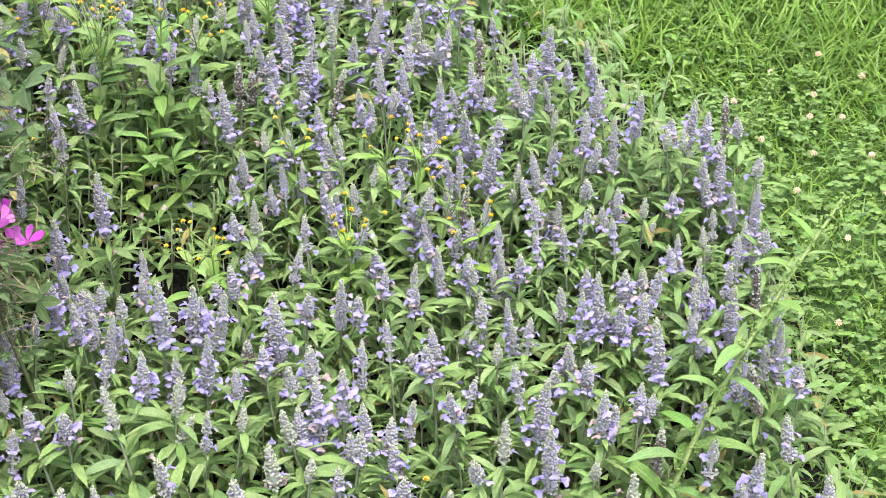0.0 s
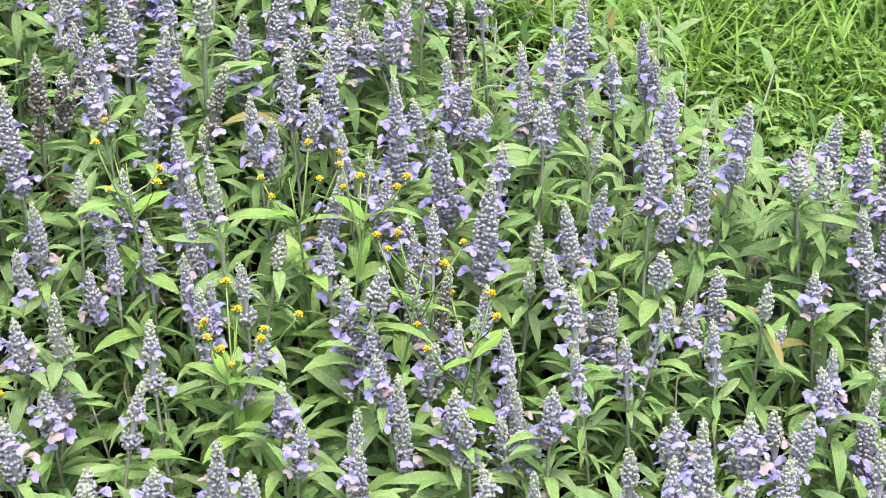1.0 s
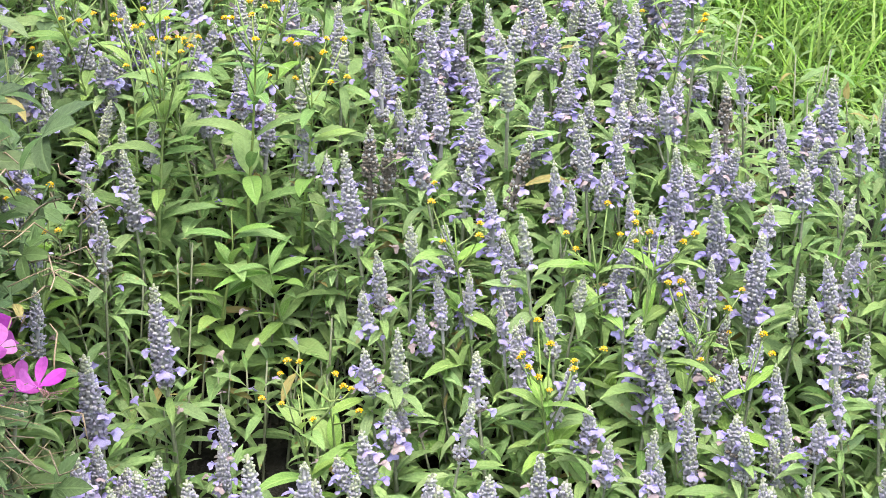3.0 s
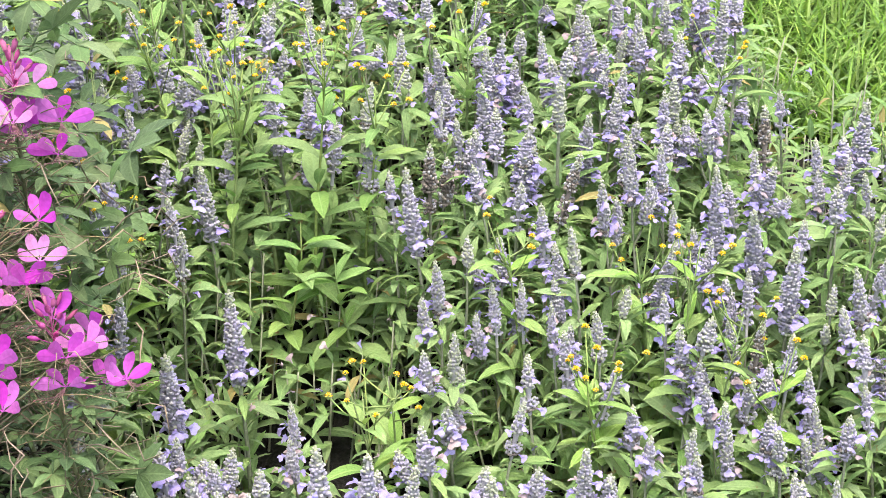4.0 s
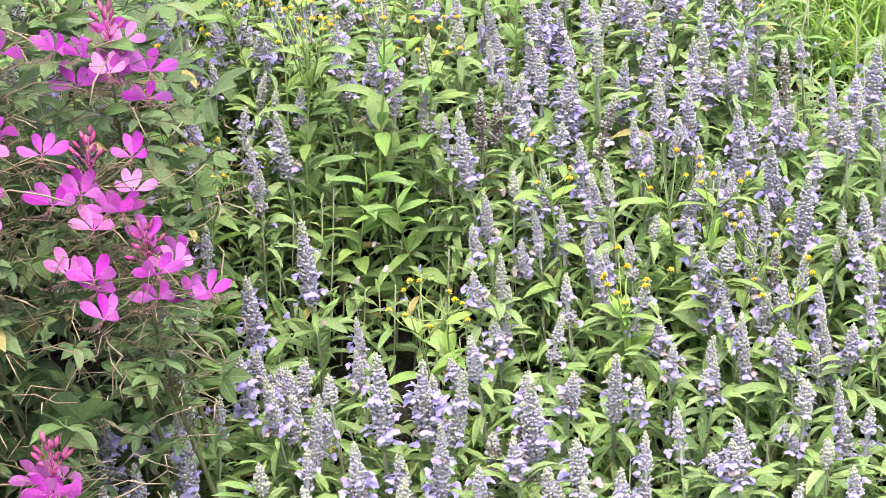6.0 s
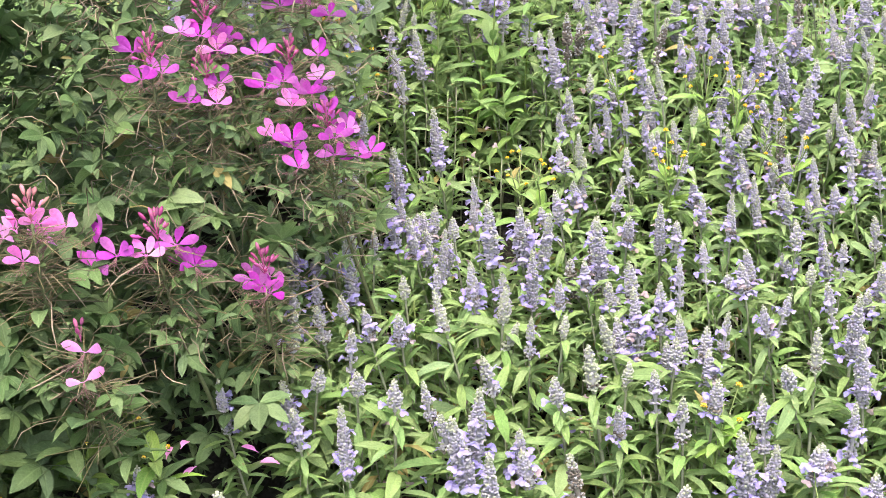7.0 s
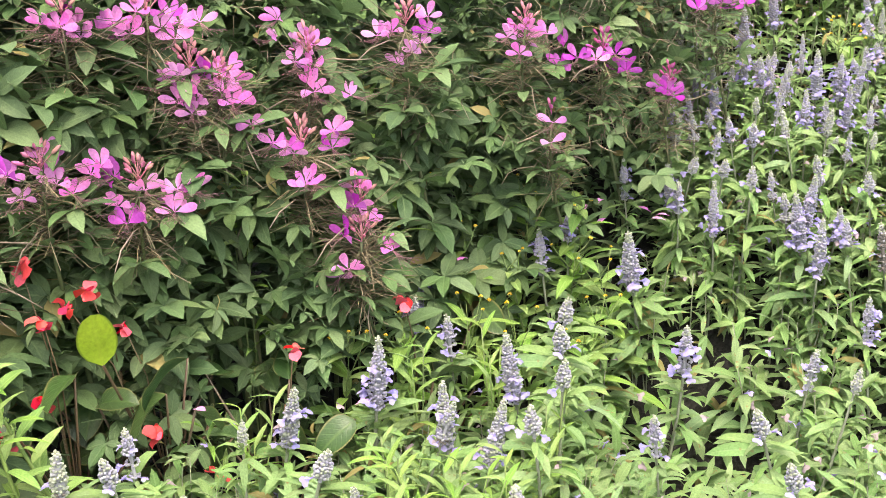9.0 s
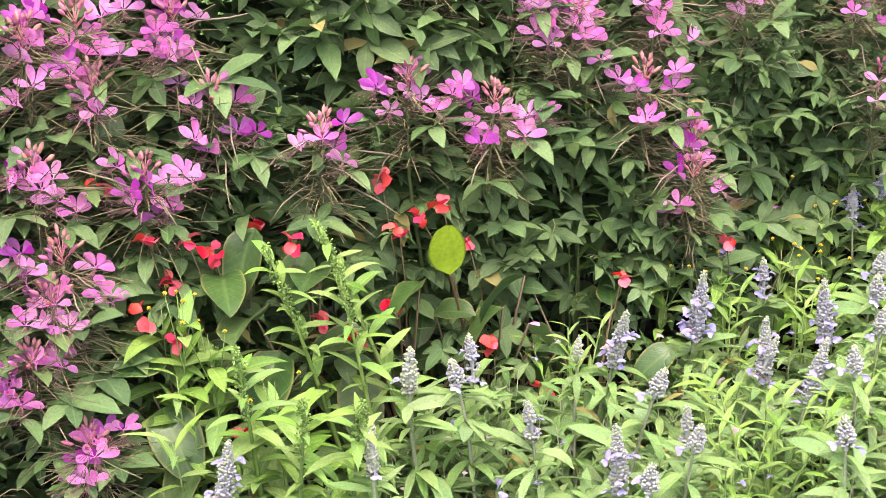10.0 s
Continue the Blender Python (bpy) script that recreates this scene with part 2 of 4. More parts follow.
def tops(x, y):
    """Height of the flower spikes' tips."""
    return -0.07 * min(max(x, -4), 3) + float(np.interp(y, RISE_Y, RISE_Z))


def size(y):
    """The plants grow larger towards the foot of the bank."""
    return float(np.interp(y, (-0.55, -0.34, -0.03, 0.15), (1.5, 1.2, 0.95, 0.86)))


def tall(y):
    """How tall the sage stands."""
    return float(np.interp(y, (-0.55, -0.34, -0.03, 0.15), (0.39, 0.34, 0.29, 0.28)))


def land(x, y):
    return tops(x, y) - tall(y)


EDGE_Y = (-3.0, 0.0, 0.11, 0.26, 0.49, 0.72, 0.81, 0.93, 1.09, 1.2, 1.26)
EDGE_X = (0.80, 0.77, 0.75, 0.71, 0.62, 0.51, 0.34, 0.22, 0.04, -0.2, -3.0)


def in_bed(x, y):
    return -2.1 < y < 1.25 and -2.3 < x < float(np.interp(y, EDGE_Y, EDGE_X))


# ---------------------------------------------------------------- mesh building
class Shape:
    """Gathers pieces into one mesh, with leaf coordinates (along, across) and materials."""

    def __init__(self):
        self.v, self.f, self.uv, self.mi = [], [], [], []

    def add(self, verts, faces, m=None, uvs=None, mat=0):
        k = len(self.v)
        self.v += [tuple(m @ Vector(p)) for p in verts] if m is not None else [tuple(p) for p in verts]
        self.f += [tuple(i + k for i in f) for f in faces]
        self.uv += uvs if uvs else [(0.0, 1.0)] * len(verts)
        self.mi += [mat] * len(faces)

    def mesh(self, name, *mats):
        me = bpy.data.meshes.new(name)
        me.from_pydata(self.v, [], self.f)
        layer = me.uv_layers.new(name="UVMap")
        loops = np.empty(len(me.loops), dtype=np.int32)
        me.loops.foreach_get("vertex_index", loops)
        layer.data.foreach_set("uv", np.array(self.uv, dtype=np.float32)[loops].ravel())
        for m in mats:
            me.materials.append(m)
        me.polygons.foreach_set("material_index", np.array(self.mi, dtype=np.int32))
        me.polygons.foreach_set("use_smooth", np.ones(len(me.polygons), dtype=bool))
        me.update()
        return me


def part(name, mesh, parent, label="", m=None):
    ob = new(name, mesh)
    ob.parent = parent
    if m is not None:
        ob.matrix_basis = m
    return tagged(ob, label)


def root(name, m):
    ob = new(name)
    ob.empty_display_size = 0.02
    ob.matrix_basis = m
    return ob


def leaf(length, width, arch=0.9, rise=0.4, fold=0.3, n=5, widest=0.4, twist=0.0, wavy=0.0, tip=0.95):
    """A leaf along +x: starts rising, arches down, folded along its midrib."""
    verts, uvs, faces = [], [], []
    x = z = 0.0
    for i in range(n + 1):
        s = i / n
        a = rise - arch * s
        if i:
            x += length / n * math.cos(a)
            z += length / n * math.sin(a)
        a_ = tip * widest / (1 - widest)
        p = s ** a_ * (1 - s) ** tip / (widest ** a_ * (1 - widest) ** tip)
        w = width / 2 * max(p, 0.07 if s < 0.5 else 0.0)
        t = twist * s
        wob = wavy * width * math.sin(s * 9.0)
        for side in (-1, 0, 1):
            up = abs(side) * w * fold + (wob if side else 0)
            verts.append((x, side * w * math.cos(t), z + up + side * w * math.sin(t)))
            uvs.append((s, float(side)))
    for i in range(n):
        k = 3 * i
        faces += [(k, k + 3, k + 4, k + 1), (k + 1, k + 4, k + 5, k + 2)]
    return verts, faces, uvs


def tube(path, radii, sides=5):
    verts, faces = [], []
    path = [Vector(p) for p in path]
    for i, p in enumerate(path):
        d = (path[min(i + 1, len(path) - 1)] - path[max(i - 1, 0)]).normalized()
        a = d.orthogonal().normalized() if abs(d.z) < 0.9 else Vector((1, 0, 0)).cross(d).normalized()
        b = d.cross(a)
        for j in range(sides):
            t = 2 * math.pi * j / sides
            verts.append(p + (a * math.cos(t) + b * math.sin(t)) * radii[i])
    for i in range(len(path) - 1):
        for j in range(sides):
            k, q = i * sides + j, i * sides + (j + 1) % sides
            faces.append((k, q, q + sides, k + sides))
    faces.append(tuple(range(len(verts) - sides, len(verts))))
    return verts, faces


def bulb(length, r, sides=4, open_end=0.6):
    """A small calyx or bud along +x."""
    verts = [(0, 0, 0)]
    for x, k in ((0.3, 0.85), (0.75, 1.0), (1.0, open_end)):
        for j in range(sides):
            t = 2 * math.pi * j / sides
            verts.append((x * length, k * r * math.cos(t), k * r * math.sin(t)))
    faces = [(0, 1 + j, 1 + (j + 1) % sides) for j in range(sides)]
    for ring in range(2):
        for j in range(sides):
            a, b = 1 + ring * sides + j, 1 + ring * sides + (j + 1) % sides
            faces.append((a, a + sides, b + sides, b))
    faces.append(tuple(range(1 + 2 * sides, 1 + 3 * sides)))
    return verts, faces


def bead(length, r, sides=4):
    """A rounded woolly calyx along +x, narrow at its foot."""
    verts = []
    for k, (x, q) in enumerate(((0.25, 0.8), (0.8, 0.85))):
        for j in range(sides):
            a = 2 * math.pi * (j + 0.5 * k) / sides
            verts.append((length * x, r * q * math.cos(a), r * q * math.sin(a)))
    verts.append((length, 0, 0))
    faces = []
    for j in range(sides):
        q = (j + 1) % sides
        faces += [(j, q, q + sides, j + sides), (j + sides, q + sides, 2 * sides)]
    return verts, faces


def turn(az, el=0.0, roll=0.0):
    """Points +x to an azimuth and an elevation (radians)."""
    return Matrix.Rotation(az, 4, "Z") @ Matrix.Rotation(-el, 4, "Y") @ Matrix.Rotation(roll, 4, "X")


def at(p, az=0.0, el=0.0, roll=0.0, s=1.0):
    return Matrix.Translation(p) @ turn(az, el, roll) @ Matrix.Scale(s, 4)


rng = random.Random(7)
R = rng.uniform


# ---------------------------------------------------------------- ground
def cleome_front(x):
    """How far back the spider flowers stand at x."""
    return -0.1125 + 0.935 * x + 0.613 * 0.3


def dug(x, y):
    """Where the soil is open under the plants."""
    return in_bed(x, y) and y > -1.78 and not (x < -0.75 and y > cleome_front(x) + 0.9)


def build_ground():
    def steps(lo, hi, step):
        near = list(np.arange(lo, hi + 1e-6, step))
        return [-60, -25, -10, -5] + near + [5.5, 10, 25, 60]

    xs, ys = steps(-2.6, 2.2, 0.06), steps(-2.4, 2.6, 0.06)
    s = Shape()
    verts = [(x, y, land(x, y) + 0.012 * noise.noise((x * 5, y * 5, 0)) + 0.006 * noise.noise((x * 17, y * 17, 3))) for y in ys for x in xs]
    w = len(xs)
    faces = [(j * w + i, j * w + i + 1, (j + 1) * w + i + 1, (j + 1) * w + i) for j in range(len(ys) - 1) for i in range(w - 1)]
    s.add(verts, faces)
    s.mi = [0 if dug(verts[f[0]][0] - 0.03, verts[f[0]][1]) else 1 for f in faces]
    tagged(new("ground", s.mesh("ground", M_SOIL, M_TURF)), "dark garden soil, deepened with painted shade, and turf rising towards the lawn", "ground", kind="structure")


build_ground()

# ---------------------------------------------------------------- lawn
def build_lawn():
    blades = Shape()
    r = random.Random(3)
    count = 0
    while count < 32000:
        x, y = r.uniform(-0.3, 1.5), r.uniform(-0.35, 1.7)
        if in_bed(x + 0.03, y) or x > 0.75 + 0.45 * (y + 0.5):
            continue
        count += 1
        far = min(max((y - 0.5) / 0.3 + 0.5 * noise.noise((x * 4, y * 4, 1)), 0), 1)
        patch = noise.noise((x * 3.5, y * 3.5, 7))
        if far < 0.4 and r.random() < 0.12 + patch * 0.5:
            continue
        length = r.uniform(0.03, 0.075) + far * r.uniform(0.02, 0.10)
        v, f, u = leaf(length, r.uniform(0.0020, 0.0042) + 0.0016 * far, r.uniform(0.4, 2.0), r.uniform(0.8, 1.55), 0.2, 3, 0.25)
        blades.add(v, f, at((x, y, land(x, y) - 0.003), r.uniform(0, 6.28)), u)
    tagged(new("lawn_grass", blades.mesh("lawn_grass", M_GRASS)), "uncut fresh green grass blades of the lawn", "grass", kind="stuff")
    cl = Shape()
    count = 0
    while count < 5200:
        x, y = r.uniform(0.35, 1.3), r.uniform(-0.35, 1.2)
        if in_bed(x + 0.01, y) or x > 0.75 + 0.45 * (y + 0.5):
            continue
        dense = 0.8 - 0.75 * min(max((y - 0.55) / 0.25, 0), 1) + 0.5 * noise.noise((x * 4, y * 4, 5))
        if r.random() > dense:
            count += 0.3
            continue
        count += 1
        base = Vector((x, y, land(x, y) + r.uniform(0.008, 0.055)))
        az, big = r.uniform(0, 6.28), r.choice((0.005, 0.007, 0.009, 0.012)) * r.uniform(0.85, 1.15)
        lift = r.uniform(-0.15, 0.35)
        for k in range(3):
            v, f, u = leaf(big, big * 0.9, 0.5, 0.2, 0.25, 4, 0.58, tip=0.5)
            cl.add(v, f, at(base, az + k * 2.094, lift), u)
    tagged(new("clover_patch", cl.mesh("clover_patch", M_CLOVER)), "low three-leaved clover growing in the lawn", "clover", kind="stuff")


build_lawn()


def clover_flower(x, y, h):
    ob = root("clover_flower", pose(x, y, land(x, y)))
    s = Shape()
    s.add(*tube([(0, 0, 0), (0.003, 0, h * 0.5), (0, 0.002, h)], [0.0009, 0.0008, 0.0007], 4))
    part("stem", s.mesh("stem", M_WEED_STEM), ob)
    s = Shape()
    for i in range(26):
        el = math.asin(1 - 1.7 * (i + 0.5) / 26)
        v, f = bulb(R(0.005, 0.0065), 0.0012, 4, 0.4)
        s.add(v, f, at((0, 0, h), i * 2.4, el))
    part("flower_head", s.mesh("flower_head", M_CLOVER_HEAD), ob, "faded pinkish cream clover head")
    return tagged(ob, "faded clover flower on a thin stem in the lawn", "clover flower", "clover flowers in the lawn")


clovers = [clover_flower(0.8, 0.5, 0.055), clover_flower(0.9, 0.42, 0.06)]
for x, y in ((0.72, 0.52), (0.75, 0.66), (0.69, 0.6), (0.82, 0.63), (0.86, 0.58), (0.9, 0.5), (0.82, 0.34), (0.87, 0.2), (0.76, 0.42), (0.95, 0.62), (0.71, 0.45), (0.84, 0.72), (0.9, 0.68), (0.86, 0.1), (0.8, 0.22), (0.79, 0.57), (0.93, 0.35)):
    copy_thing(clovers[int(x * 100) % 2], pose(x, y, land(x, y), R(-12, 12), R(-12, 12), R(0, 360)))


# ---------------------------------------------------------------- mealy sage
def corolla(s, m, mat):
    """A two-lipped flower: a short tube, a broad lobed lower lip, a small hood."""
    v, f = bulb(0.006, 0.0013, 4, 1.2)
    s.add(v, f, m, mat=mat)
    lip = [(0.005, -0.0014, 0), (0.005, 0.0014, 0), (0.0078, -0.003, 0.0004), (0.008, 0, 0.001), (0.0078, 0.003, 0.0004), (0.0112, -0.0078, -0.0012), (0.0112, -0.003, 0.0002), (0.0115, 0.0, 0.0004), (0.0112, 0.003, 0.0002), (0.0112, 0.0078, -0.0012), (0.0148, -0.0066, -0.0034), (0.0155, -0.0028, -0.0026), (0.0146, 0.0, -0.0014), (0.0155, 0.0028, -0.0026), (0.0148, 0.0066, -0.0034)]
    s.add(lip, [(0, 2, 3), (0, 3, 1), (1, 3, 4), (2, 5, 6), (2, 6, 7, 3), (3, 7, 8, 4), (4, 8, 9), (5, 10, 11, 6), (6, 11, 12, 7), (7, 12, 13, 8), (8, 13, 14, 9)], m, mat=mat)
    hood = [(0.005, -0.0016, 0.001), (0.005, 0.0016, 0.001), (0.0085, -0.0024, 0.0032), (0.0085, 0.0024, 0.0032), (0.0115, 0, 0.0042)]
    s.add(hood, [(0, 2, 3, 1), (2, 4, 3)], m, mat=mat)


SAGE_LEAVES = []
for k in range(7):
    s = Shape()
    ln = (0.062, 0.072, 0.078, 0.056, 0.084, 0.07, 0.066)[k]
    v, f, u = leaf(ln, ln * (0.19, 0.23, 0.21, 0.27, 0.18, 0.24, 0.22)[k], (0.5, 1.1, 1.7, 0.3, 0.9, 2.0, 1.4)[k], (0.4, 0.5, 0.75, 0.2, 0.4, 0.8, 0.1)[k], 0.3, 6, 0.5, (0.3, -0.4, 0.2, 0.5, -0.3, 0.1, 0.6)[k])
    s.add(v, f, None, u)
    SAGE_LEAVES.append(s.mesh("leaf", M_SAGE))


def flower_spike(ob, bend, h, spike, kind, r):
    """Whorls of woolly calyces in tiers, closer towards the tip, with open florets among the lower ones."""
    s, fl = Shape(), Shape()
    qs = [k / 6 for k in range(7)]
    loose = r.random() < 0.4
    s.add(*tube([bend(h - spike * (1 - q) - 0.003) for q in qs], [0.0048 * min(1.0, 0.22 + 1.2 * (1 - q) ** 0.8) * (0.5 if q == 0 or (loose and q < 0.45) else 1) for q in qs], 6), mat=3 if kind == 3 else 1)
    tiers, z = [], 0.002
    while z < spike:
        tiers.append(z / spike)
        z += (0.0056 - 0.0026 * min(1.0, z / spike)) * r.uniform(0.88, 1.12)
    for q in tiers:
        if loose and q < 0.45 and r.random() < 0.42:
            continue
        z0 = h - spike * (1 - q) - 0.003
        wide = min(1.0, 0.26 + 1.2 * (1 - q) ** 0.8) * (0.84 + 0.16 * min(1.0, q * 5)) * r.uniform(0.9, 1.08)
        wide *= 0.8 if kind == 0 else 1.0
        per = max(5, int(17 * wide + 0.5))
        shift = r.uniform(0, 6.28)
        spent = (kind == 3 and q < 0.8) or r.random() < 0.06 * (1 - q)
        for j in range(per):
            if r.random() < 0.08:
                continue
            az = shift + (j + r.uniform(-0.3, 0.3)) * 6.283 / per
            el = 0.25 + 0.35 * q + 0.6 * q ** 4 + r.uniform(-0.35, 0.35)
            reach = 0.0100 * wide * r.uniform(0.80, 1.14)
            z = z0 + r.uniform(-0.0015, 0.0015)
            if spent:
                mat = 3 if r.random() < 0.75 else 1
            elif q > 0.85 or kind == 0:
                mat = 0 if r.random() < 0.75 else 1
            else:
                mat = 2 if r.random() < (0.55 if kind == 1 else 0.35) else (0 if r.random() < 0.12 + 0.4 * q * (kind != 1) else 1)
            ln = min(0.0058, reach * 0.8) * r.uniform(0.85, 1.1)
            v, f = bead(ln, r.uniform(0.0019, 0.0026) * (0.7 + 0.3 * wide))
            out = Vector((math.cos(az), math.sin(az), 0))
            s.add(v, f, at(bend(z) + out * max(0.0, reach - ln * math.cos(el)) + Vector((0, 0, -ln * 0.4 * math.sin(el))), az, el), mat=mat)
            chance = {0: 0.008, 1: 0.105, 2: 0.058, 3: 0.02}[kind]
            if q < 0.74 and r.random() < chance * (1.25 - q):
                corolla(fl, at(bend(z) + out * 0.0075 * max(wide, 0.7), az, r.uniform(-0.3, 0.25), r.uniform(-0.5, 0.5), r.uniform(0.65, 0.98)), 0 if r.random() < 0.92 else 1)
    sp = part("flower_spike", s.mesh("flower_spike", M_TIP, M_CALYX, M_CALYX_BLUE, M_DRY), ob, ("young grey-green spike", "grey-lavender woolly flower spike", "grey woolly flower spike", "spent brown flower spike")[kind])
    if fl.v:
        tagged(part("floret_tuft", fl.mesh("floret_tuft", M_LILAC, M_LILAC_FADED), sp, "lilac two-lipped florets"), kind="stuff")


def sage_plant(h, spike, kind, r, twin=False):
    """kind: 0 young tip, 1 in full flower, 2 mostly calyces, 3 dried below."""
    ob = root("salvia_plant", Matrix())
    lean = [r.uniform(-0.02, 0.02) for _ in range(3)]
    bend = lambda z: Vector((lean[0] * (1 - z / h) + 0.004 * math.sin(z * 16 + lean[2] * 99), lean[1] * (1 - z / h), z))
    stem = Shape()
    zs = [h * k / 7 for k in range(8)]
    stem.add(*tube([bend(z) for z in zs], [0.0028 - 0.0014 * k / 7 for k in range(8)], 5))
    part("stem", stem.mesh("stem", M_SAGE_STEM), ob)
    flower_spike(ob, bend, h, spike, kind, r)
    if twin:
        # a side branch with its own, lower spike
        az, reach, low = r.uniform(0, 6.28), r.uniform(0.022, 0.038), r.uniform(0.015, 0.05)
        fork = h - spike - 0.05
        out = Vector((math.cos(az) * reach, math.sin(az) * reach, 0))
        curve = lambda z: bend(z) + out * min(1.0, max(0.0, (z - fork) / 0.06)) ** 0.7
        branch = Shape()
        branch.add(*tube([curve(fork + (h - low - fork) * k / 5) for k in range(6)], [0.0018 - 0.0007 * k / 5 for k in range(6)], 5))
        part("branch", branch.mesh("branch", M_SAGE_STEM), ob)
        flower_spike(ob, curve, h - low, spike * r.uniform(0.6, 0.85), kind, r)
    # stem leaves and leafy side shoots
    side = Shape()
    top = h - spike - 0.02
    nodes = 7
    made = 0
    for k in range(nodes):
        z = 0.04 + (top - 0.04) * k / (nodes - 1)
        az = k * 1.57 + r.uniform(-0.4, 0.4)
        for half in (0, math.pi):
            if made < 6 and k > 0 and (k + (half > 0)) % 2:
                made += 1
                part("leaf", SAGE_LEAVES[r.randrange(7)], ob, m=at(bend(z), az + half, r.uniform(-0.45, 0.45), r.uniform(-0.6, 0.6), r.uniform(0.8, 1.2) * (1.15 - 0.35 * k / nodes)))
            for c in range(3):
                ln = r.uniform(0.025, 0.062)
                v, f, u = leaf(ln, ln * r.uniform(0.16, 0.26), r.uniform(0.2, 1.9), r.uniform(0.2, 1.0), 0.3, 4, 0.5, r.uniform(-0.6, 0.6))
                side.add(v, f, at(bend(z + 0.006 * c), az + half + r.uniform(-0.9, 0.9), r.uniform(-0.4, 0.5)), u)
    tagged(part("leaf_tuft", side.mesh("leaf_tuft", M_SAGE_YOUNG), ob, "bunches of small leaves at the nodes"), kind="stuff")
    labels = ("young mealy sage with a grey-green budding spike", "mealy sage in bloom with lilac florets in the bed", "mealy sage with a woolly grey-blue spike in the bed", "mealy sage with a spent brown spike in the bed")
    return tagged(ob, labels[kind], "salvia", "salvias in the bed")


vr = random.Random(11)
SAGES = {(kind, twin): [sage_plant(0.30, sp, kind, vr, twin) for sp in sps]
         for twin in (False, True)
         for kind, sps in ((0, (0.035, 0.055)), (1, (0.05, 0.065, 0.08, 0.1)), (2, (0.04, 0.065, 0.09)), (3, (0.085,)))}
used_sage = set()


def plant_sage(x, y, kind, r, drop=0.0, joined=None):
    h = 0.30
    z = (tall(y) - drop) / h
    girth = size(y) * r.uniform(0.86, 1.1)
    stand = Matrix.Diagonal((girth, girth, z, 1))
    lean = Euler((r.gauss(0, 0.085), r.gauss(0, 0.085), r.uniform(0, 6.28))).to_matrix().to_4x4()
    m = Matrix.Translation((x, y, land(x, y) + z * h)) @ lean @ Matrix.Translation((0, 0, -z * h)) @ stand
    pick = r.choice(SAGES[kind, y > -0.12 and r.random() < 0.4])
    if joined is not None:
        joined.append((pick, m))
        return
    if pick.name not in used_sage:
        used_sage.add(pick.name)
        pick.matrix_basis = m
    else:
        copy_thing(pick, m)


# Where the spikes stand, in centimetres.
SPIKES_EDGE = [(63, 15), (55, 16), (56, 6), (47, 8), (46, 18), (54, 28), (51, 33), (67, 0), (62, -6), (48, -8), (60, -19), (62, -17), (41, -6), (43, -11), (36, -16), (46, -21), (36, -9), (12, -3), (6, -10), (19, -12), (23, -11), (16, -14), (31, -6), (20, -5), (9, -20), (6, -19), (12, -17), (16, -17), (30, -17), (26, -21), (23, -22), (-1, -5), (1, -1), (-7, -14), (-21, -7), (-25, -3), (-16, -8), (-11, -11), (-4, -9), (-10, 1)]
SPIKES_RIM = [(-6, 0), (-25, -16), (-31, -17), (-30, -15), (41, 5), (27, 5), (31, 3), (15, 7), (19, 9), (26, 11), (30, 12), (41, 42), (36, 42), (28, 45), (24, 47), (18, 46)]
SPIKES_BACK = [(29, 37), (36, 38), (37, 36), (39, 45), (44, 45), (45, 38), (45, 35), (47, 30), (57, 29), (43, 19), (53, 13), (43, 6), (33, 10), (35, 15), (19, 4), (5, 3), (4, 11), (-5, 22), (-3, 16), (-6, 15), (0, 23), (3, 24), (-2, 27), (3, 33), (5, 31), (6, 27), (4, 40), (9, 35), (11, 31)]
SPIKES_MIDDLE = [(8, 25), (10, 21), (7, 19), (6, 21), (17, 37), (14, 35), (18, 32), (26, 29), (30, 26), (33, 25), (35, 23), (29, 20), (30, 17), (21, 18), (25, 26), (17, 23), (18, 19), (20, 13), (22, 11), (26, 20), (39, 27), (43, 29), (39, 17), (18, 42), (7, 42), (-4, 41), (-2, 34), (22, 33)]
SPIKES_FAR = [(-39, 48), (-32, 29), (-30, 26), (-24, 18), (-24, 49), (-18, 49), (-10, 34), (-8, 32), (-29, 11), (-18, 10), (-7, 54), (-6, 46), (-1, 51), (3, 48), (8, 51), (12, 56), (14, 52), (19, 49), (26, 51), (30, 49), (33, 42), (22, 45), (-51, 51), (-45, 48), (-41, 44), (-15, 56), (-15, 1), (15, 0), (-10, 54), (5, 56)]
SPIKES_CENTRE = [(-48, -26), (-37, -29), (-34, -6), (-13, -27), (-7, -33), (-1, -33), (-16, -31), (-11, -34), (5, -26), (35, -23), (30, -42), (24, -40), (6, -42), (-2, -45), (14, -37), (20, -30), (13, -46), (-44, -42), (-56, -38), (-61, -42), (-81, -52), (-20, -3), (27, -7), (34, 2), (26, 8), (28, 2)]
SPIKES_FRONT = [(-111, -118), (-94, -112), (-110, -128), (-98, -129), (-116, -130), (-119, -141), (-115, -150), (-136, -154), (-89, -102), (-78, -120), (-74, -122), (-70, -129), (-79, -61), (-72, -67), (-80, -85), (-60, -75), (-57, -95), (-52, -72), (-52, -98), (-50, -121), (-75, -139), (-83, -132)]
SPIKES_NEAR = [(-32, -57), (-34, -89), (-52, -62), (-10, -57), (-18, -90), (-49, -83), (-67, -93), (-64, -95), (-2, -66), (-12, -103)]
pr = random.Random(21)
taken = []
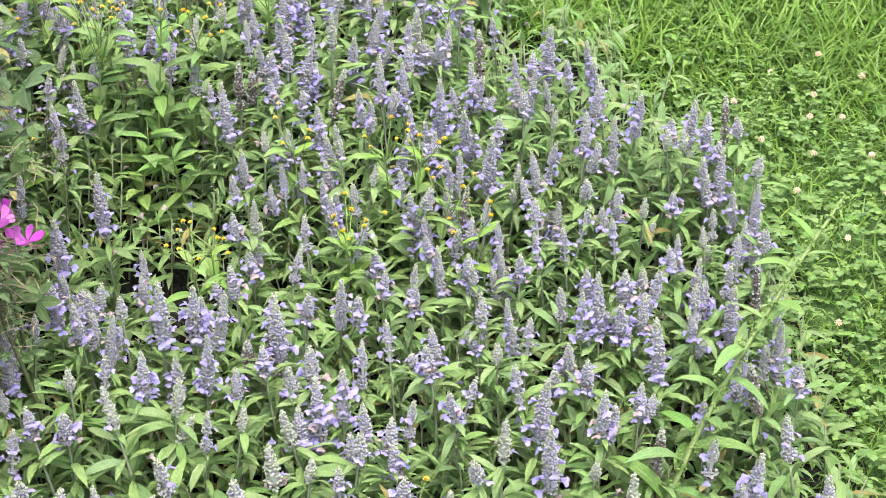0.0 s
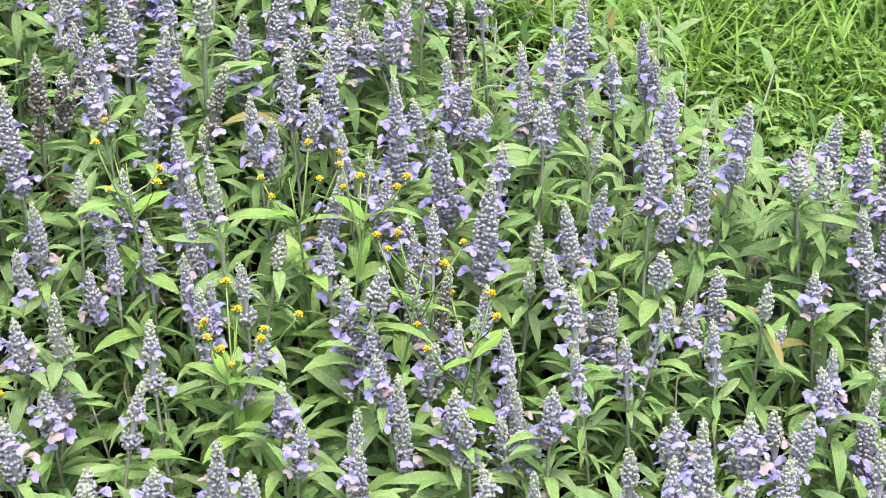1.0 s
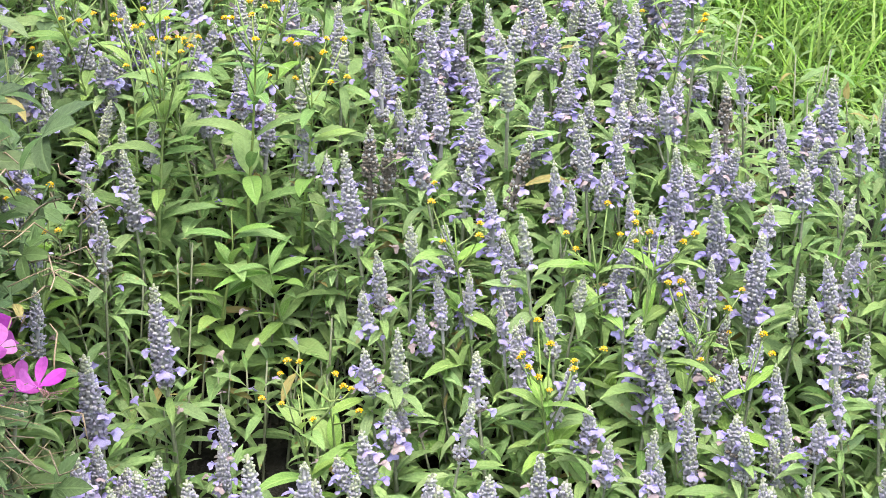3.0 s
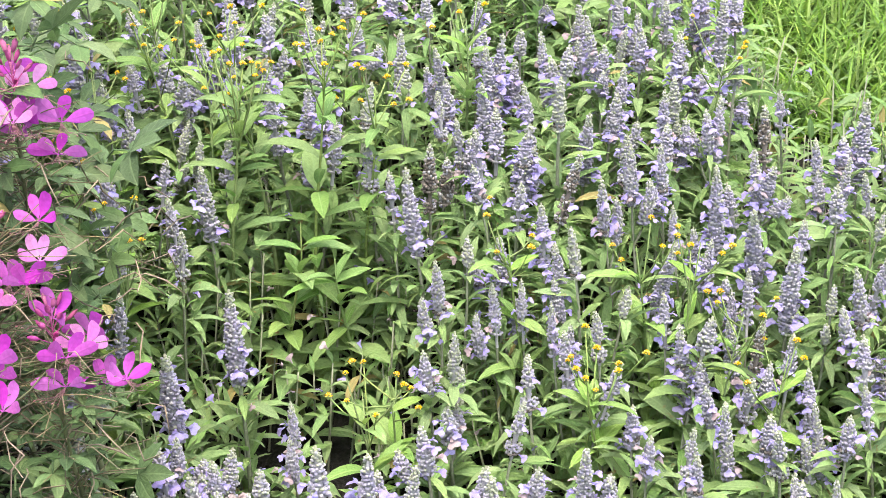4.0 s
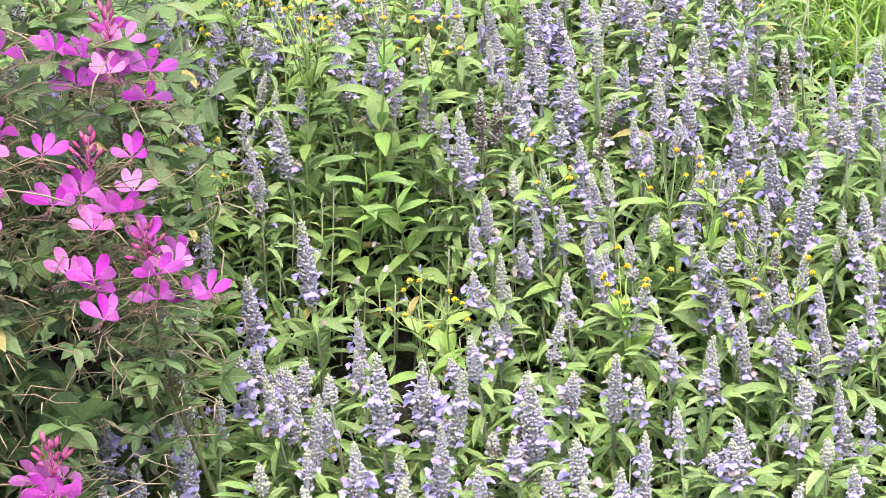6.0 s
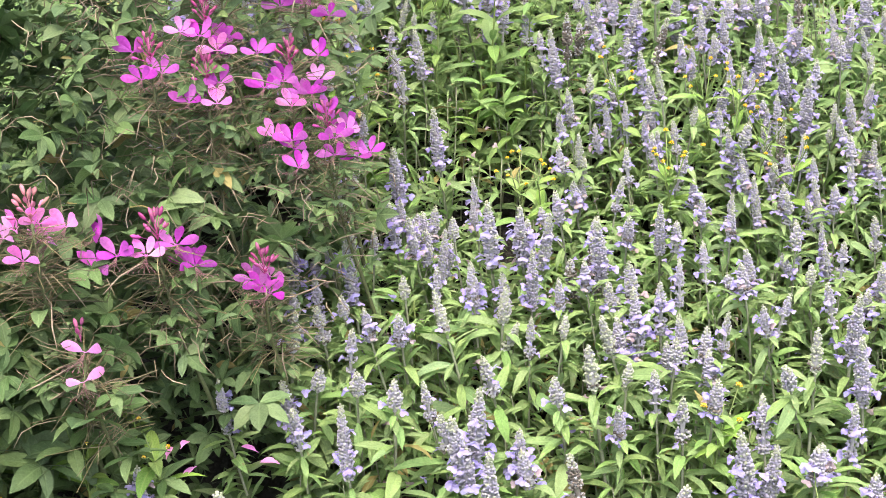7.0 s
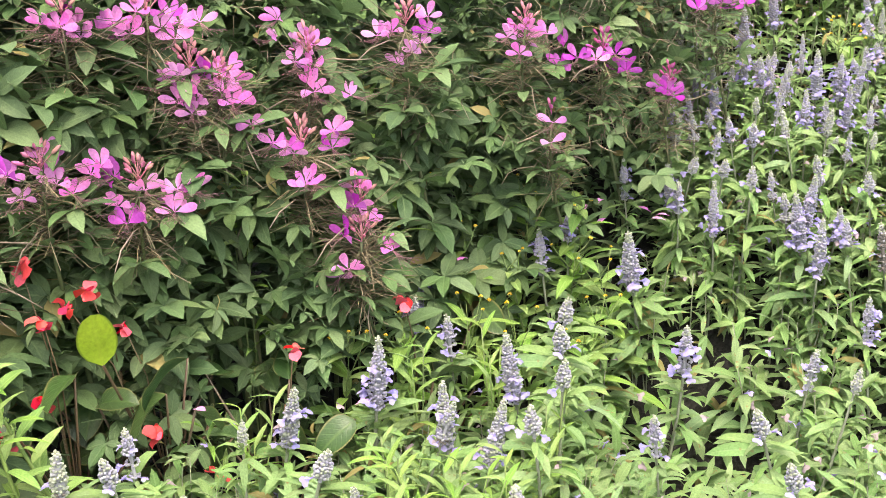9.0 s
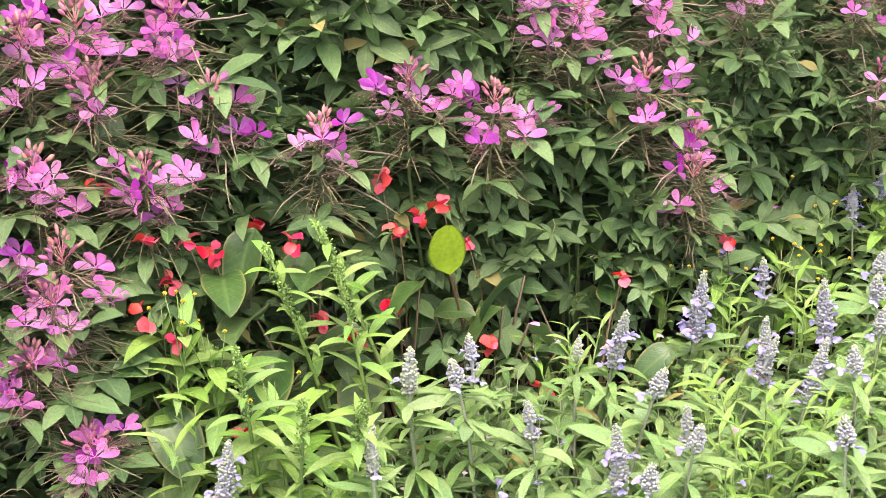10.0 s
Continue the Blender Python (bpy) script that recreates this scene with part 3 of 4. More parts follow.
for drift in (SPIKES_EDGE, SPIKES_RIM, SPIKES_BACK, SPIKES_MIDDLE, SPIKES_FAR, SPIKES_CENTRE, SPIKES_FRONT, SPIKES_NEAR):
    for x, y in drift:
        x, y = x / 100, y / 100
        taken.append((x, y))
        plant_sage(x, y, pr.choices((0, 1, 2, 3), (1, 7, 3, 0.4) if y > -0.9 else (2, 2, 6, 0))[0], pr, pr.uniform(-0.008, 0.008))


def cleome_ground(x, y):
    return -1.9 < x < -0.42 and cleome_front(x) - 0.06 < y < cleome_front(x) + 0.75 and y < 0.25


def fill_sage():
    """More salvia between and behind, thinner and lower; the farthest grow together as one drift."""
    tries = planted = 0
    drift = []
    while tries < 9000 and planted < 320:
        tries += 1
        x, y = pr.uniform(-0.7, 0.8), pr.uniform(-0.3, 1.15)
        if not in_bed(x + 0.07, y + 0.03) or cleome_ground(x, y) or (x + 0.18) ** 2 + (y - 0.32) ** 2 < 0.075 ** 2 or (x + 0.16) ** 2 + (y - 0.2) ** 2 < 0.14 ** 2 or (x > 0.28 and y > 0.36):
            continue
        close = 0.040 * size(y)
        if any((x - a) ** 2 + (y - b) ** 2 < close ** 2 for a, b in taken):
            continue
        taken.append((x, y))
        planted += 1
        far = len(taken) > 296 or y > 0.5
        plant_sage(x, y, pr.choices((0, 1, 2, 3), (2, 5, 4, 0.4))[0], pr, pr.uniform(0.0, 0.045), drift if far else None)
    for _ in range(900):
        # close ranks along the edge of the lawn
        x, y = pr.uniform(0.36, 0.68), pr.uniform(0.04, 0.36)
        if not in_bed(x + 0.03, y) or in_bed(x + 0.2, y) or any((x - a) ** 2 + (y - b) ** 2 < 0.036 ** 2 for a, b in taken):
            continue
        taken.append((x, y))
        plant_sage(x, y, pr.choices((0, 1, 2, 3), (1, 6, 3, 0.5))[0], pr, pr.uniform(0.0, 0.03), drift)
    mats = [M_TIP, M_CALYX, M_CALYX_BLUE, M_DRY, M_LILAC, M_LILAC_FADED, M_SAGE_STEM, M_SAGE_YOUNG]
    s = Shape()
    for pick, m in drift:
        for ob in pick.children_recursive:
            me = ob.data
            local = m @ ob.matrix_basis
            co = np.empty(len(me.vertices) * 3, dtype=np.float64)
            me.vertices.foreach_get("co", co)
            t = np.array(local)
            co = co.reshape(-1, 3) @ t[:3, :3].T + t[:3, 3]
            k = len(s.v)
            s.v += [tuple(p) for p in co]
            uv = [(0.0, 1.0)] * len(co)
            for loop, data in zip(me.loops, me.uv_layers[0].data):
                uv[loop.vertex_index] = tuple(data.uv)
            s.uv += uv
            s.f += [tuple(i + k for i in p.vertices) for p in me.polygons]
            s.mi += [mats.index(me.materials[p.material_index]) if me.materials[p.material_index] in mats else 7 for p in me.polygons]
    tagged(new("salvia_drift", s.mesh("salvia_drift", *mats)), "far drift of lilac mealy sage behind the bed", "salvia", kind="stuff")


fill_sage()


def hollow(x, y):
    """The bare, shaded gap among the sage."""
    return ((x + 0.33) / 0.1) ** 2 + ((y + 0.5) / 0.16) ** 2 < 1


def sage_undergrowth():
    """Leafy shoots without flowers between the stems, with hollows left open."""
    s = Shape()
    r = random.Random(5)
    n = 0
    while n < 3100:
        x, y = r.uniform(-1.5, 0.8), r.uniform(-1.7, 1.22)
        if not in_bed(x, y) or cleome_ground(x, y) or (x < -0.9 and y > -0.95) or hollow(x, y):
            continue
        cover = noise.noise((x * 9, y * 9, 2)) + 0.5 * noise.noise((x * 23, y * 23, 6))
        if (x + 0.13) ** 2 + (y - 0.14) ** 2 < 0.17 ** 2:
            cover = max(cover, 0.2)
        if cover < (-0.25 if y > -0.2 else -0.1) or (y < -0.25 and noise.noise((x * 4, y * 4, 9)) < -0.18):
            continue
        n += 1
        k_ = size(y) * 0.95
        high = tall(y) * (r.uniform(0.3, 0.56) + 0.1 * min(cover, 0.6))
        if (x + 0.13) ** 2 + (y - 0.07) ** 2 < 0.17 ** 2:
            high *= 0.62
        foot = Vector((x, y, land(x, y)))
        lean = Vector((r.gauss(0, 0.12), r.gauss(0, 0.12), 1))
        az = r.uniform(0, 6.28)
        s.add(*tube([foot, foot + lean * high * 0.5, foot + lean * high], [0.0017, 0.0015, 0.0009], 3), mat=1)
        for j in range(9):
            q = 1 - 0.085 * j
            ln = r.uniform(0.036, 0.066) * k_ * (0.55 + 0.5 * min(1.0, j / 3))
            v, f, u = leaf(ln, ln * r.uniform(0.17, 0.27) * (1.2 if y < -0.4 else 1.0), r.uniform(0.3, 1.8), r.uniform(0.0, 0.7), 0.3, 4, 0.48, r.uniform(-0.6, 0.6), 0.03)
            s.add(v, f, at(foot + lean * high * q, az + 3.14 * (j % 2) + 1.57 * (j // 2) + r.uniform(-0.5, 0.5), (0.75 if j < 2 else 0.2) + r.uniform(-0.5, 0.35)), u)
    n = 0
    while n < 6500:
        x, y = r.uniform(-1.5, 0.8), r.uniform(-1.7, 0.1)
        if not in_bed(x, y) or cleome_ground(x, y) or (x < -0.9 and y > -0.95) or (hollow(x, y) and r.random() < 0.5):
            continue
        n += 1
        ln = r.uniform(0.03, 0.06) * size(y)
        v, f, u = leaf(ln, ln * r.uniform(0.2, 0.35), r.uniform(0.2, 1.4), r.uniform(0.1, 0.6), 0.3, 3, 0.48, r.uniform(-0.5, 0.5))
        s.add(v, f, at((x, y, land(x, y) + r.uniform(0.015, 0.09)), r.uniform(0, 6.28), r.uniform(-0.2, 0.4)), u)
    tagged(new("salvia_undergrowth", s.mesh("salvia_undergrowth", M_SAGE_UNDER, M_SAGE_STEM)), "dense narrow grey-green leaves low in the sage bed", "foliage", kind="stuff")


sage_undergrowth()


def faded_florets():
    """Spent florets, pinkish and cream, caught on the leaves below the spikes."""
    s = Shape()
    r = random.Random(8)
    n = 0
    while n < 1100:
        x, y = r.uniform(-1.3, 0.78), r.uniform(-1.5, 1.15)
        if not in_bed(x + 0.09, y + 0.05) or cleome_ground(x, y) or (x < -0.9 and y > -0.95) or hollow(x, y) or (y < -0.25 and r.random() < 0.6):
            continue
        n += 1
        corolla(s, at((x, y, land(x, y) + tall(y) * r.uniform(0.3, 0.72)), r.uniform(0, 6.28), r.uniform(-0.8, 0.8), r.uniform(-1, 1), size(y) * r.uniform(0.55, 0.85)), 0 if r.random() < 0.6 else 1)
    tagged(new("faded_florets", s.mesh("faded_florets", M_LILAC_FADED, M_LILAC)), "spent pinkish florets caught among the sage leaves", "petals", kind="stuff")


faded_florets()


# ---------------------------------------------------------------- spider flowers
def petal_mesh(mat, size=1.0):
    s = Shape()
    v, f = tube([(0, 0, 0), (0.002 * size, 0, 0.001), (0.004 * size, 0, 0.001)], [0.0006, 0.0006, 0.0008], 4)
    s.add(v, f)
    v, f, u = leaf(0.0255 * size, 0.0114 * size, 0.8, 0.45, 0.24, 8, 0.58, 0.2, 0.025, tip=0.62)
    s.add(v, f, at((0.0036 * size, 0, 0.001)), u)
    return s.mesh("petal", mat)


PETALS = [petal_mesh(M_PINK), petal_mesh(M_PINK, 1.12), petal_mesh(M_PINK_PALE, 0.95)]
DEEP_PETALS = [petal_mesh(M_PINK_DEEP), petal_mesh(M_PINK_DEEP, 1.1)]


def stamen_mesh():
    s = Shape()
    for k in range(6):
        a = (k - 2.5) * 0.16
        v, f = tube([(0, 0, 0), (0.018, a * 0.012, -0.002), (0.036, a * 0.045, 0.004)], [0.0004, 0.0003, 0.0003], 3)
        s.add(v, f)
        v, f = bulb(0.004, 0.0008, 3)
        s.add(v, f, at((0.036, a * 0.045, 0.004), a))
    return s.mesh("stamen_tuft", M_STAMEN)


STAMENS = stamen_mesh()
PODS = []
for k in range(4):
    s = Shape()
    ln = (0.055, 0.065, 0.08, 0.06)[k]
    drop_by = (0.01, -0.008, 0.02, 0.03)[k]
    s.add(*tube([(0, 0, 0), (ln * 0.4, 0.002 * k, 0.004), (ln * 0.45, 0.002 * k, 0.004), (ln * 0.75, 0, 0.002 - drop_by * 0.4), (ln, 0, -drop_by)], [0.0005, 0.0005, 0.0008, 0.0009, 0.0004], 4))
    PODS.append(s.mesh("seed_pod", M_POD))


def palmate(s, m, size, r, leaflets=5, mat=0):
    """A hand-shaped leaf: a stalk and leaflets spread from its end."""
    stalk = size * 0.7
    v, f = tube([(0, 0, 0), (stalk * 0.5, 0, 0.006), (stalk, 0, 0)], [0.0011, 0.0009, 0.0008], 3)
    s.add(v, f, m, mat=mat)
    for k in range(leaflets):
        q = k - (leaflets - 1) / 2
        ln = size * (1.0 - 0.14 * abs(q)) * r.uniform(0.9, 1.1)
        v, f, u = leaf(ln, ln * r.uniform(0.36, 0.46), r.uniform(0.2, 1.2), 0.3, 0.28, 4, 0.46, r.uniform(-0.4, 0.4), 0.0, tip=0.9)
        s.add(v, f, m @ at((stalk, 0, 0), q * 0.92, r.uniform(-0.2, 0.2)), u, mat)


CLEOME_LEAVES = []
for k in range(5):
    s = Shape()
    palmate(s, Matrix(), (0.05, 0.06, 0.045, 0.055, 0.065)[k], rng, (5, 5, 3, 7, 5)[k])
    CLEOME_LEAVES.append(s.mesh("leaf", M_CLEOME_LEAF))
cr = random.Random(31)
CLEOME_TOPS = []


def cleome_size(y):
    return float(np.interp(y, (-1.4, -0.75, -0.35, -0.15), (1.65, 1.45, 1.2, 1.0)))


def cleome(flowers, withered=False):
    """One plant whose open flowers are given in centimetres."""
    r = cr
    pts = [Vector(p) / 100 for p in flowers]
    c = sum(pts, Vector()) / len(pts)
    pts += [p + Vector((r.uniform(-0.035, 0.035 if c.x < -0.6 else 0.0), r.uniform(0.0, 0.03), r.uniform(-0.035, 0.03))) for p in pts + pts if not withered and r.random() < (0.5 if c.x < -0.6 else 0.42 if c.x < -0.38 else 0.26)]
    CLEOME_TOPS.append(c)
    k_ = cleome_size(c.y)
    top = c + Vector((0.0, 0.02, 0.012))
    bx, by = top.x + r.uniform(-0.03, 0.03), top.y + r.uniform(0.03, 0.08)
    bz = land(bx, by)
    h = top.z - bz
    ob = root("cleome_plant", Matrix.Translation((bx, by, bz)))
    base = Vector((bx, by, bz))
    axis = lambda q: Vector((0, 0, 0)).lerp(top - base, q) + Vector((0.012 * math.sin(q * 6), 0.01 * math.sin(q * 4), 0))
    s = Shape()
    s.add(*tube([axis(k / 8) for k in range(9)], [k_ * (0.0036 - 0.002 * k / 8) for k in range(9)], 6))
    part("stem", s.mesh("stem", M_CLEOME_STEM), ob)
    # buds at the crown
    s = Shape()
    for k in range(3 if withered else 13):
        q = k / 13
        d = at(axis(1) + Vector((0, 0, 0.02 * (1 - q))), k * 2.4, 1.25 - 0.9 * q, 0, k_)
        ln = r.uniform(0.010, 0.018)
        s.add(*tube([(0, 0, 0), (ln, 0, 0.002)], [0.0006, 0.0005], 3), d)
        v, f = bulb(r.uniform(0.009, 0.015), r.uniform(0.0017, 0.0026), 5, 0.3)
        s.add(v, f, d @ at((ln, 0, 0.002)))
    part("bud_tuft", s.mesh("bud_tuft", M_BUD_FRESH if c.x > -0.6 else M_BUD), ob, "dusky magenta spindle-shaped buds" if c.x > -0.6 else "dusky pink spindle-shaped buds")
    # open flowers on thin stalks
    for p in pts:
        v = p - base
        off = v - axis(0.985)
        s = Shape()
        s.add(*tube([axis(0.97), (axis(0.97) + v) / 2 + Vector((0, 0, -0.004)), v], [0.0008 * k_, 0.0007 * k_, 0.0007 * k_], 4))
        fl = part("flower", s.mesh("flower_stalk", M_CLEOME_STEM), ob, "magenta-pink four-petalled flower")
        face = -1.57 + 0.5 * off.x / 0.05 + r.uniform(-0.6, 0.6)
        tilt = r.uniform(0.05, 0.75)
        pale = withered or r.random() < (0.12 if c.x > -0.6 else 0.22)
        # right-hand plants mostly take the deeper pink
        rich = r.random() < (0.85 if c.x > -0.6 else 0.2)
        for k in (0, 3) if withered else range(4):
            spread = (-1.3, -0.46, 0.46, 1.3)[k] + r.uniform(-0.22, 0.22)
            fan = Matrix.Translation(v) @ turn(face, tilt) @ Matrix.Rotation(spread, 4, "X") @ Matrix.Rotation(-radians(r.uniform(50, 80)), 4, "Y")
            part("petal", PETALS[2] if pale else (DEEP_PETALS if rich else PETALS)[r.randrange(2)], fl, m=fan @ Matrix.Scale(k_ * r.uniform(0.6, 0.82) * (1.18 if c.x > -0.6 else 1.0), 4))
        part("stamen_tuft", STAMENS, fl, m=at(v, face, -0.1 + r.uniform(-0.2, 0.2), 0, k_ * r.uniform(0.6, 0.85)))
    # the thin stalks of past flowers, all round the stem
    s = Shape()
    stalks = 105 if c.x > -0.6 else 150
    for k in range(stalks):
        q = 1 - (0.01 + 0.34 * k / stalks) * min(1, 0.45 / h)
        ln = r.uniform(0.022, 0.075)
        sag = r.uniform(-0.012, 0.012)
        s.add(*tube([(0, 0, 0), (ln * 0.5, 0, 0.004), (ln, r.uniform(-0.008, 0.008), sag)], [0.0006, 0.00055, 0.0004], 3), at(axis(q), r.uniform(0, 6.28), r.uniform(-0.2, 0.6), 0, k_))
    tagged(part("stalk_tuft", s.mesh("stalk_tuft", M_STRAW), ob, "thin brown flower stalks round the stem"), kind="stuff")
    # long thin pods below the flowers
    for k in range(5):
        q = 1 - (0.02 + 0.26 * k / 5) * min(1, 0.45 / h)
        part("seed_pod", PODS[r.randrange(4)], ob, m=at(axis(q), r.uniform(0, 6.28), r.uniform(-0.1, 0.35), 0, k_ * r.uniform(0.8, 1.2)))
    for k in range(9):
        q = 0.88 - 0.4 * k / 9 * min(1, 0.6 / h)
        part("leaf", CLEOME_LEAVES[r.randrange(5)], ob, m=at(axis(q), k * 2.4 + r.uniform(-0.3, 0.3), r.uniform(-0.1, 0.5), 0, k_ * r.uniform(0.7, 1.0) * (0.55 if c.x > -0.55 else 1.0)))
    return tagged(ob, "spider flower with magenta-pink blooms and thin pods", "cleome", "cleomes at the front of the bed")


cleome([(-45, -9, 73), (-44, -9, 71), (-47, -10, 73)])
cleome([(-40, -6, 70), (-38, -5, 69), (-36, -4, 67), (-33, -1, 66), (-33, -3, 64), (-35, -1, 69)])
cleome([(-48, -20, 59), (-45, -18, 58), (-45, -16, 60)])
cleome([(-53, -22, 63), (-51, -20, 63)])
cleome([(-47, -15, 66), (-44, -13, 65), (-49, -16, 67), (-45, -15, 64)])
cleome([(-41, -11, 62), (-40, -13, 58), (-38, -11, 58), (-34, -7, 60), (-34, -8, 57), (-37, -12, 55), (-36, -10, 56)])
cleome([(-37, -14, 51), (-32, -11, 50), (-31, -9, 50), (-28, -9, 47), (-32, -12, 48), (-36, -16, 48), (-33, -10, 53)])
cleome([(-39, -26, 35), (-40, -26, 36)])
cleome([(-66, -42, 51), (-64, -42, 48), (-60, -37, 50), (-63, -38, 51)])
cleome([(-55, -35, 45), (-52, -33, 44), (-49, -30, 44), (-47, -30, 41)])
cleome([(-85, -57, 56), (-83, -55, 56), (-78, -50, 57), (-80, -54, 52), (-79, -52, 53)])
cleome([(-99, -68, 59), (-95, -65, 58), (-96, -68, 55), (-94, -66, 53), (-88, -64, 48), (-93, -68, 50)])
cleome([(-129, -90, 68), (-124, -87, 65), (-126, -88, 67)])
cleome([(-120, -83, 66), (-118, -82, 64), (-114, -79, 64), (-112, -76, 64)])
cleome([(-58, -43, 36), (-58, -45, 33)], withered=True)
cleome([(-118, -94, 45), (-114, -92, 42), (-110, -89, 41), (-116, -96, 38), (-110, -91, 38), (-121, -96, 46)])
cleome([(-127, -99, 50), (-129, -104, 45), (-123, -99, 44), (-125, -100, 46), (-131, -104, 49)])
cleome([(-98, -76, 44), (-95, -75, 42), (-90, -70, 41), (-93, -76, 37)])
cleome([(-137, -113, 43), (-140, -116, 42), (-134, -112, 39)])
cleome([(-162, -135, 44), (-160, -136, 40), (-155, -132, 41), (-154, -133, 37), (-159, -136, 38)])
cleome([(-154, -124, 51), (-153, -126, 46), (-151, -120, 52), (-148, -121, 46)])
cleome([(-160, -124, 59), (-157, -122, 59), (-160, -123, 62), (-155, -118, 63), (-159, -120, 65)])
cleome([(-174, -133, 66), (-167, -127, 65), (-170, -132, 62), (-166, -130, 60), (-170, -134, 59)])
cleome([(-176, -136, 66), (-175, -138, 61), (-175, -141, 55), (-174, -136, 63)])
cleome([(-165, -134, 52), (-167, -134, 54)])
cleome([(-172, -145, 45), (-170, -144, 43), (-174, -147, 44), (-168, -143, 41)])
cleome([(-171, -150, 35), (-170, -151, 32), (-166, -149, 29), (-160, -145, 27), (-162, -144, 31)])
cleome([(-169, -154, 25), (-164, -150, 23), (-166, -150, 27)])
cleome([(-167, -156, 20), (-164, -153, 18), (-168, -159, 14), (-170, -160, 16)])
cleome([(-159, -157, 4), (-158, -155, 7), (-159, -159, 2)])
cleome([(-111, -81, 57), (-110, -81, 54), (-108, -78, 56)])
cleome([(-105, -77, 53), (-104, -77, 51), (-105, -75, 56), (-109, -82, 51)])
cleome([(-86, -78, 23), (-80, -72, 24), (-87, -76, 28)])
cleome([(-86, -73, 32), (-84, -72, 29)])


def cleome_undergrowth():
    """The leafy mass of the spider flowers, and their dry pods."""
    s, d = Shape(), Shape()
    r = random.Random(41)
    n = 0
    while n < 3600:
        x, z = r.uniform(-2.1, -0.31), r.uniform(-0.1, 0.95)
        y = -0.1125 + 0.935 * x + 0.613 * z + abs(r.gauss(0.01, 0.09)) + (0.105 if x < -0.64 else 0.065)
        low = float(np.interp(x, (-2.0, -1.75, -1.6, -1.3, -1.1, -0.9, -0.65, -0.45, -0.31), (-0.1, 0.0, 0.31, 0.34, 0.29, 0.25, 0.29, 0.29, 0.32)))
        high = float(np.interp(x, (-1.8, -0.8, -0.5, -0.42, -0.31), (0.9, 0.9, 0.86, 0.72, 0.6)))
        if z < low or z > high or z < land(x, y) + 0.03:
            continue
        coarse = 0.5 + 0.9 * noise.noise((x * 5, z * 5, 3))
        if r.random() < 0.5 * coarse or (x < -0.6 and noise.noise((x * 11, z * 11, 8)) < -0.02 and r.random() < 0.85):
            continue
        if any(abs(x - c.x) < 0.09 and -0.13 < z - c.z < 0.03 for c in CLEOME_TOPS) and r.random() < 0.6:
            continue
        n += 1
        k_ = cleome_size(y) * (0.6 + 1.0 * min(max(coarse, 0), 1)) * ((1.5 if z > 0.52 else 1.2) if x < -0.7 else 1.15)
        az = -1.57 + r.gauss(0, 1.1)
        thin = x > -0.62
        if not (thin and r.random() < 0.1):
            palmate(s, at((x, y, z), az, r.uniform(-0.5, 0.9), r.uniform(-0.9, 0.9)), k_ * r.uniform(0.016, 0.036) * (1.05 if thin else 1.0), r, r.choice((3, 5, 5)))
        for _ in range(r.choice((1, 2, 2)) if thin else r.choice((0, 1, 1))):
            ln = r.uniform(0.022, 0.06 if thin else 0.065)
            v, f = tube([(0, 0, 0), (ln * 0.35, 0, r.uniform(0, 0.01)), (ln * 0.7, r.uniform(-0.01, 0.01), r.uniform(-0.01, 0.012)), (ln, r.uniform(-0.015, 0.015), r.uniform(-0.03, 0.008))], [q * 1.5 for q in (0.0004, 0.0005, 0.0006, 0.0003)], 3)
            d.add(v, f, at((x + r.uniform(-0.05, 0.05), y - r.uniform(0, 0.06), z + r.uniform(-0.02, 0.02)), r.uniform(0, 6.28), r.uniform(-0.4, 0.4)))
    n = 0
    while n < 640:
        x, z = r.uniform(-1.6, -0.4), r.uniform(-0.08, 0.32)
        y = -0.1125 + 0.935 * x + 0.613 * z + (r.uniform(0.1, 0.35) if x < -0.85 else r.uniform(0.28, 0.45))
        if z < land(x, y) + 0.04 or r.random() < (0.25 - z) * 2.2 or (x < -0.95 and r.random() < 0.72):
            continue
        n += 1
        palmate(s, at((x, y, z), -1.57 + r.gauss(0, 1.2), r.uniform(-0.6, 0.7), r.uniform(-0.9, 0.9)), cleome_size(y) * r.uniform(0.022, 0.042), r, r.choice((3, 5, 5)))
    n = 0
    while n < 1500:
        x, y = r.uniform(-2.1, -0.4), r.uniform(-1.6, 0.6)
        if not (cleome_front(x) + (0.3 if -1.75 < x < -0.5 else 0.05) < y < cleome_front(x) + 0.85):
            continue
        n += 1
        palmate(s, at((x, y, land(x, y) + r.uniform(0.05, 0.36 if y < cleome_front(x) + 0.4 else 0.5)), r.uniform(0, 6.28), r.uniform(-0.4, 0.4)), cleome_size(y) * r.uniform(0.035, 0.055), r, 5)
    n = 0
    while n < 2600:
        # the leafy depth behind
        x, z = r.uniform(-2.2, -0.62), r.uniform(0.05, 0.8)
        y = -0.1125 + 0.935 * x + 0.613 * z + r.uniform(0.2, 0.6)
        if z < land(x, y) + 0.06:
            continue
        n += 1
        palmate(s, at((x, y, z), r.uniform(0, 6.28), r.uniform(-0.4, 0.4), r.uniform(-0.5, 0.5)), cleome_size(y) * r.uniform(0.045, 0.065), r, 5)
    tagged(new("cleome_undergrowth", s.mesh("cleome_undergrowth", M_CLEOME_LEAF)), "dark green hand-shaped leaves massed under the spider flowers", "foliage", kind="stuff")
    tagged(new("dry_cleome_pods", d.mesh("dry_cleome_pods", M_POD)), "thin brown stalks and seed pods among the leaves", "seed pods", kind="stuff")


cleome_undergrowth()


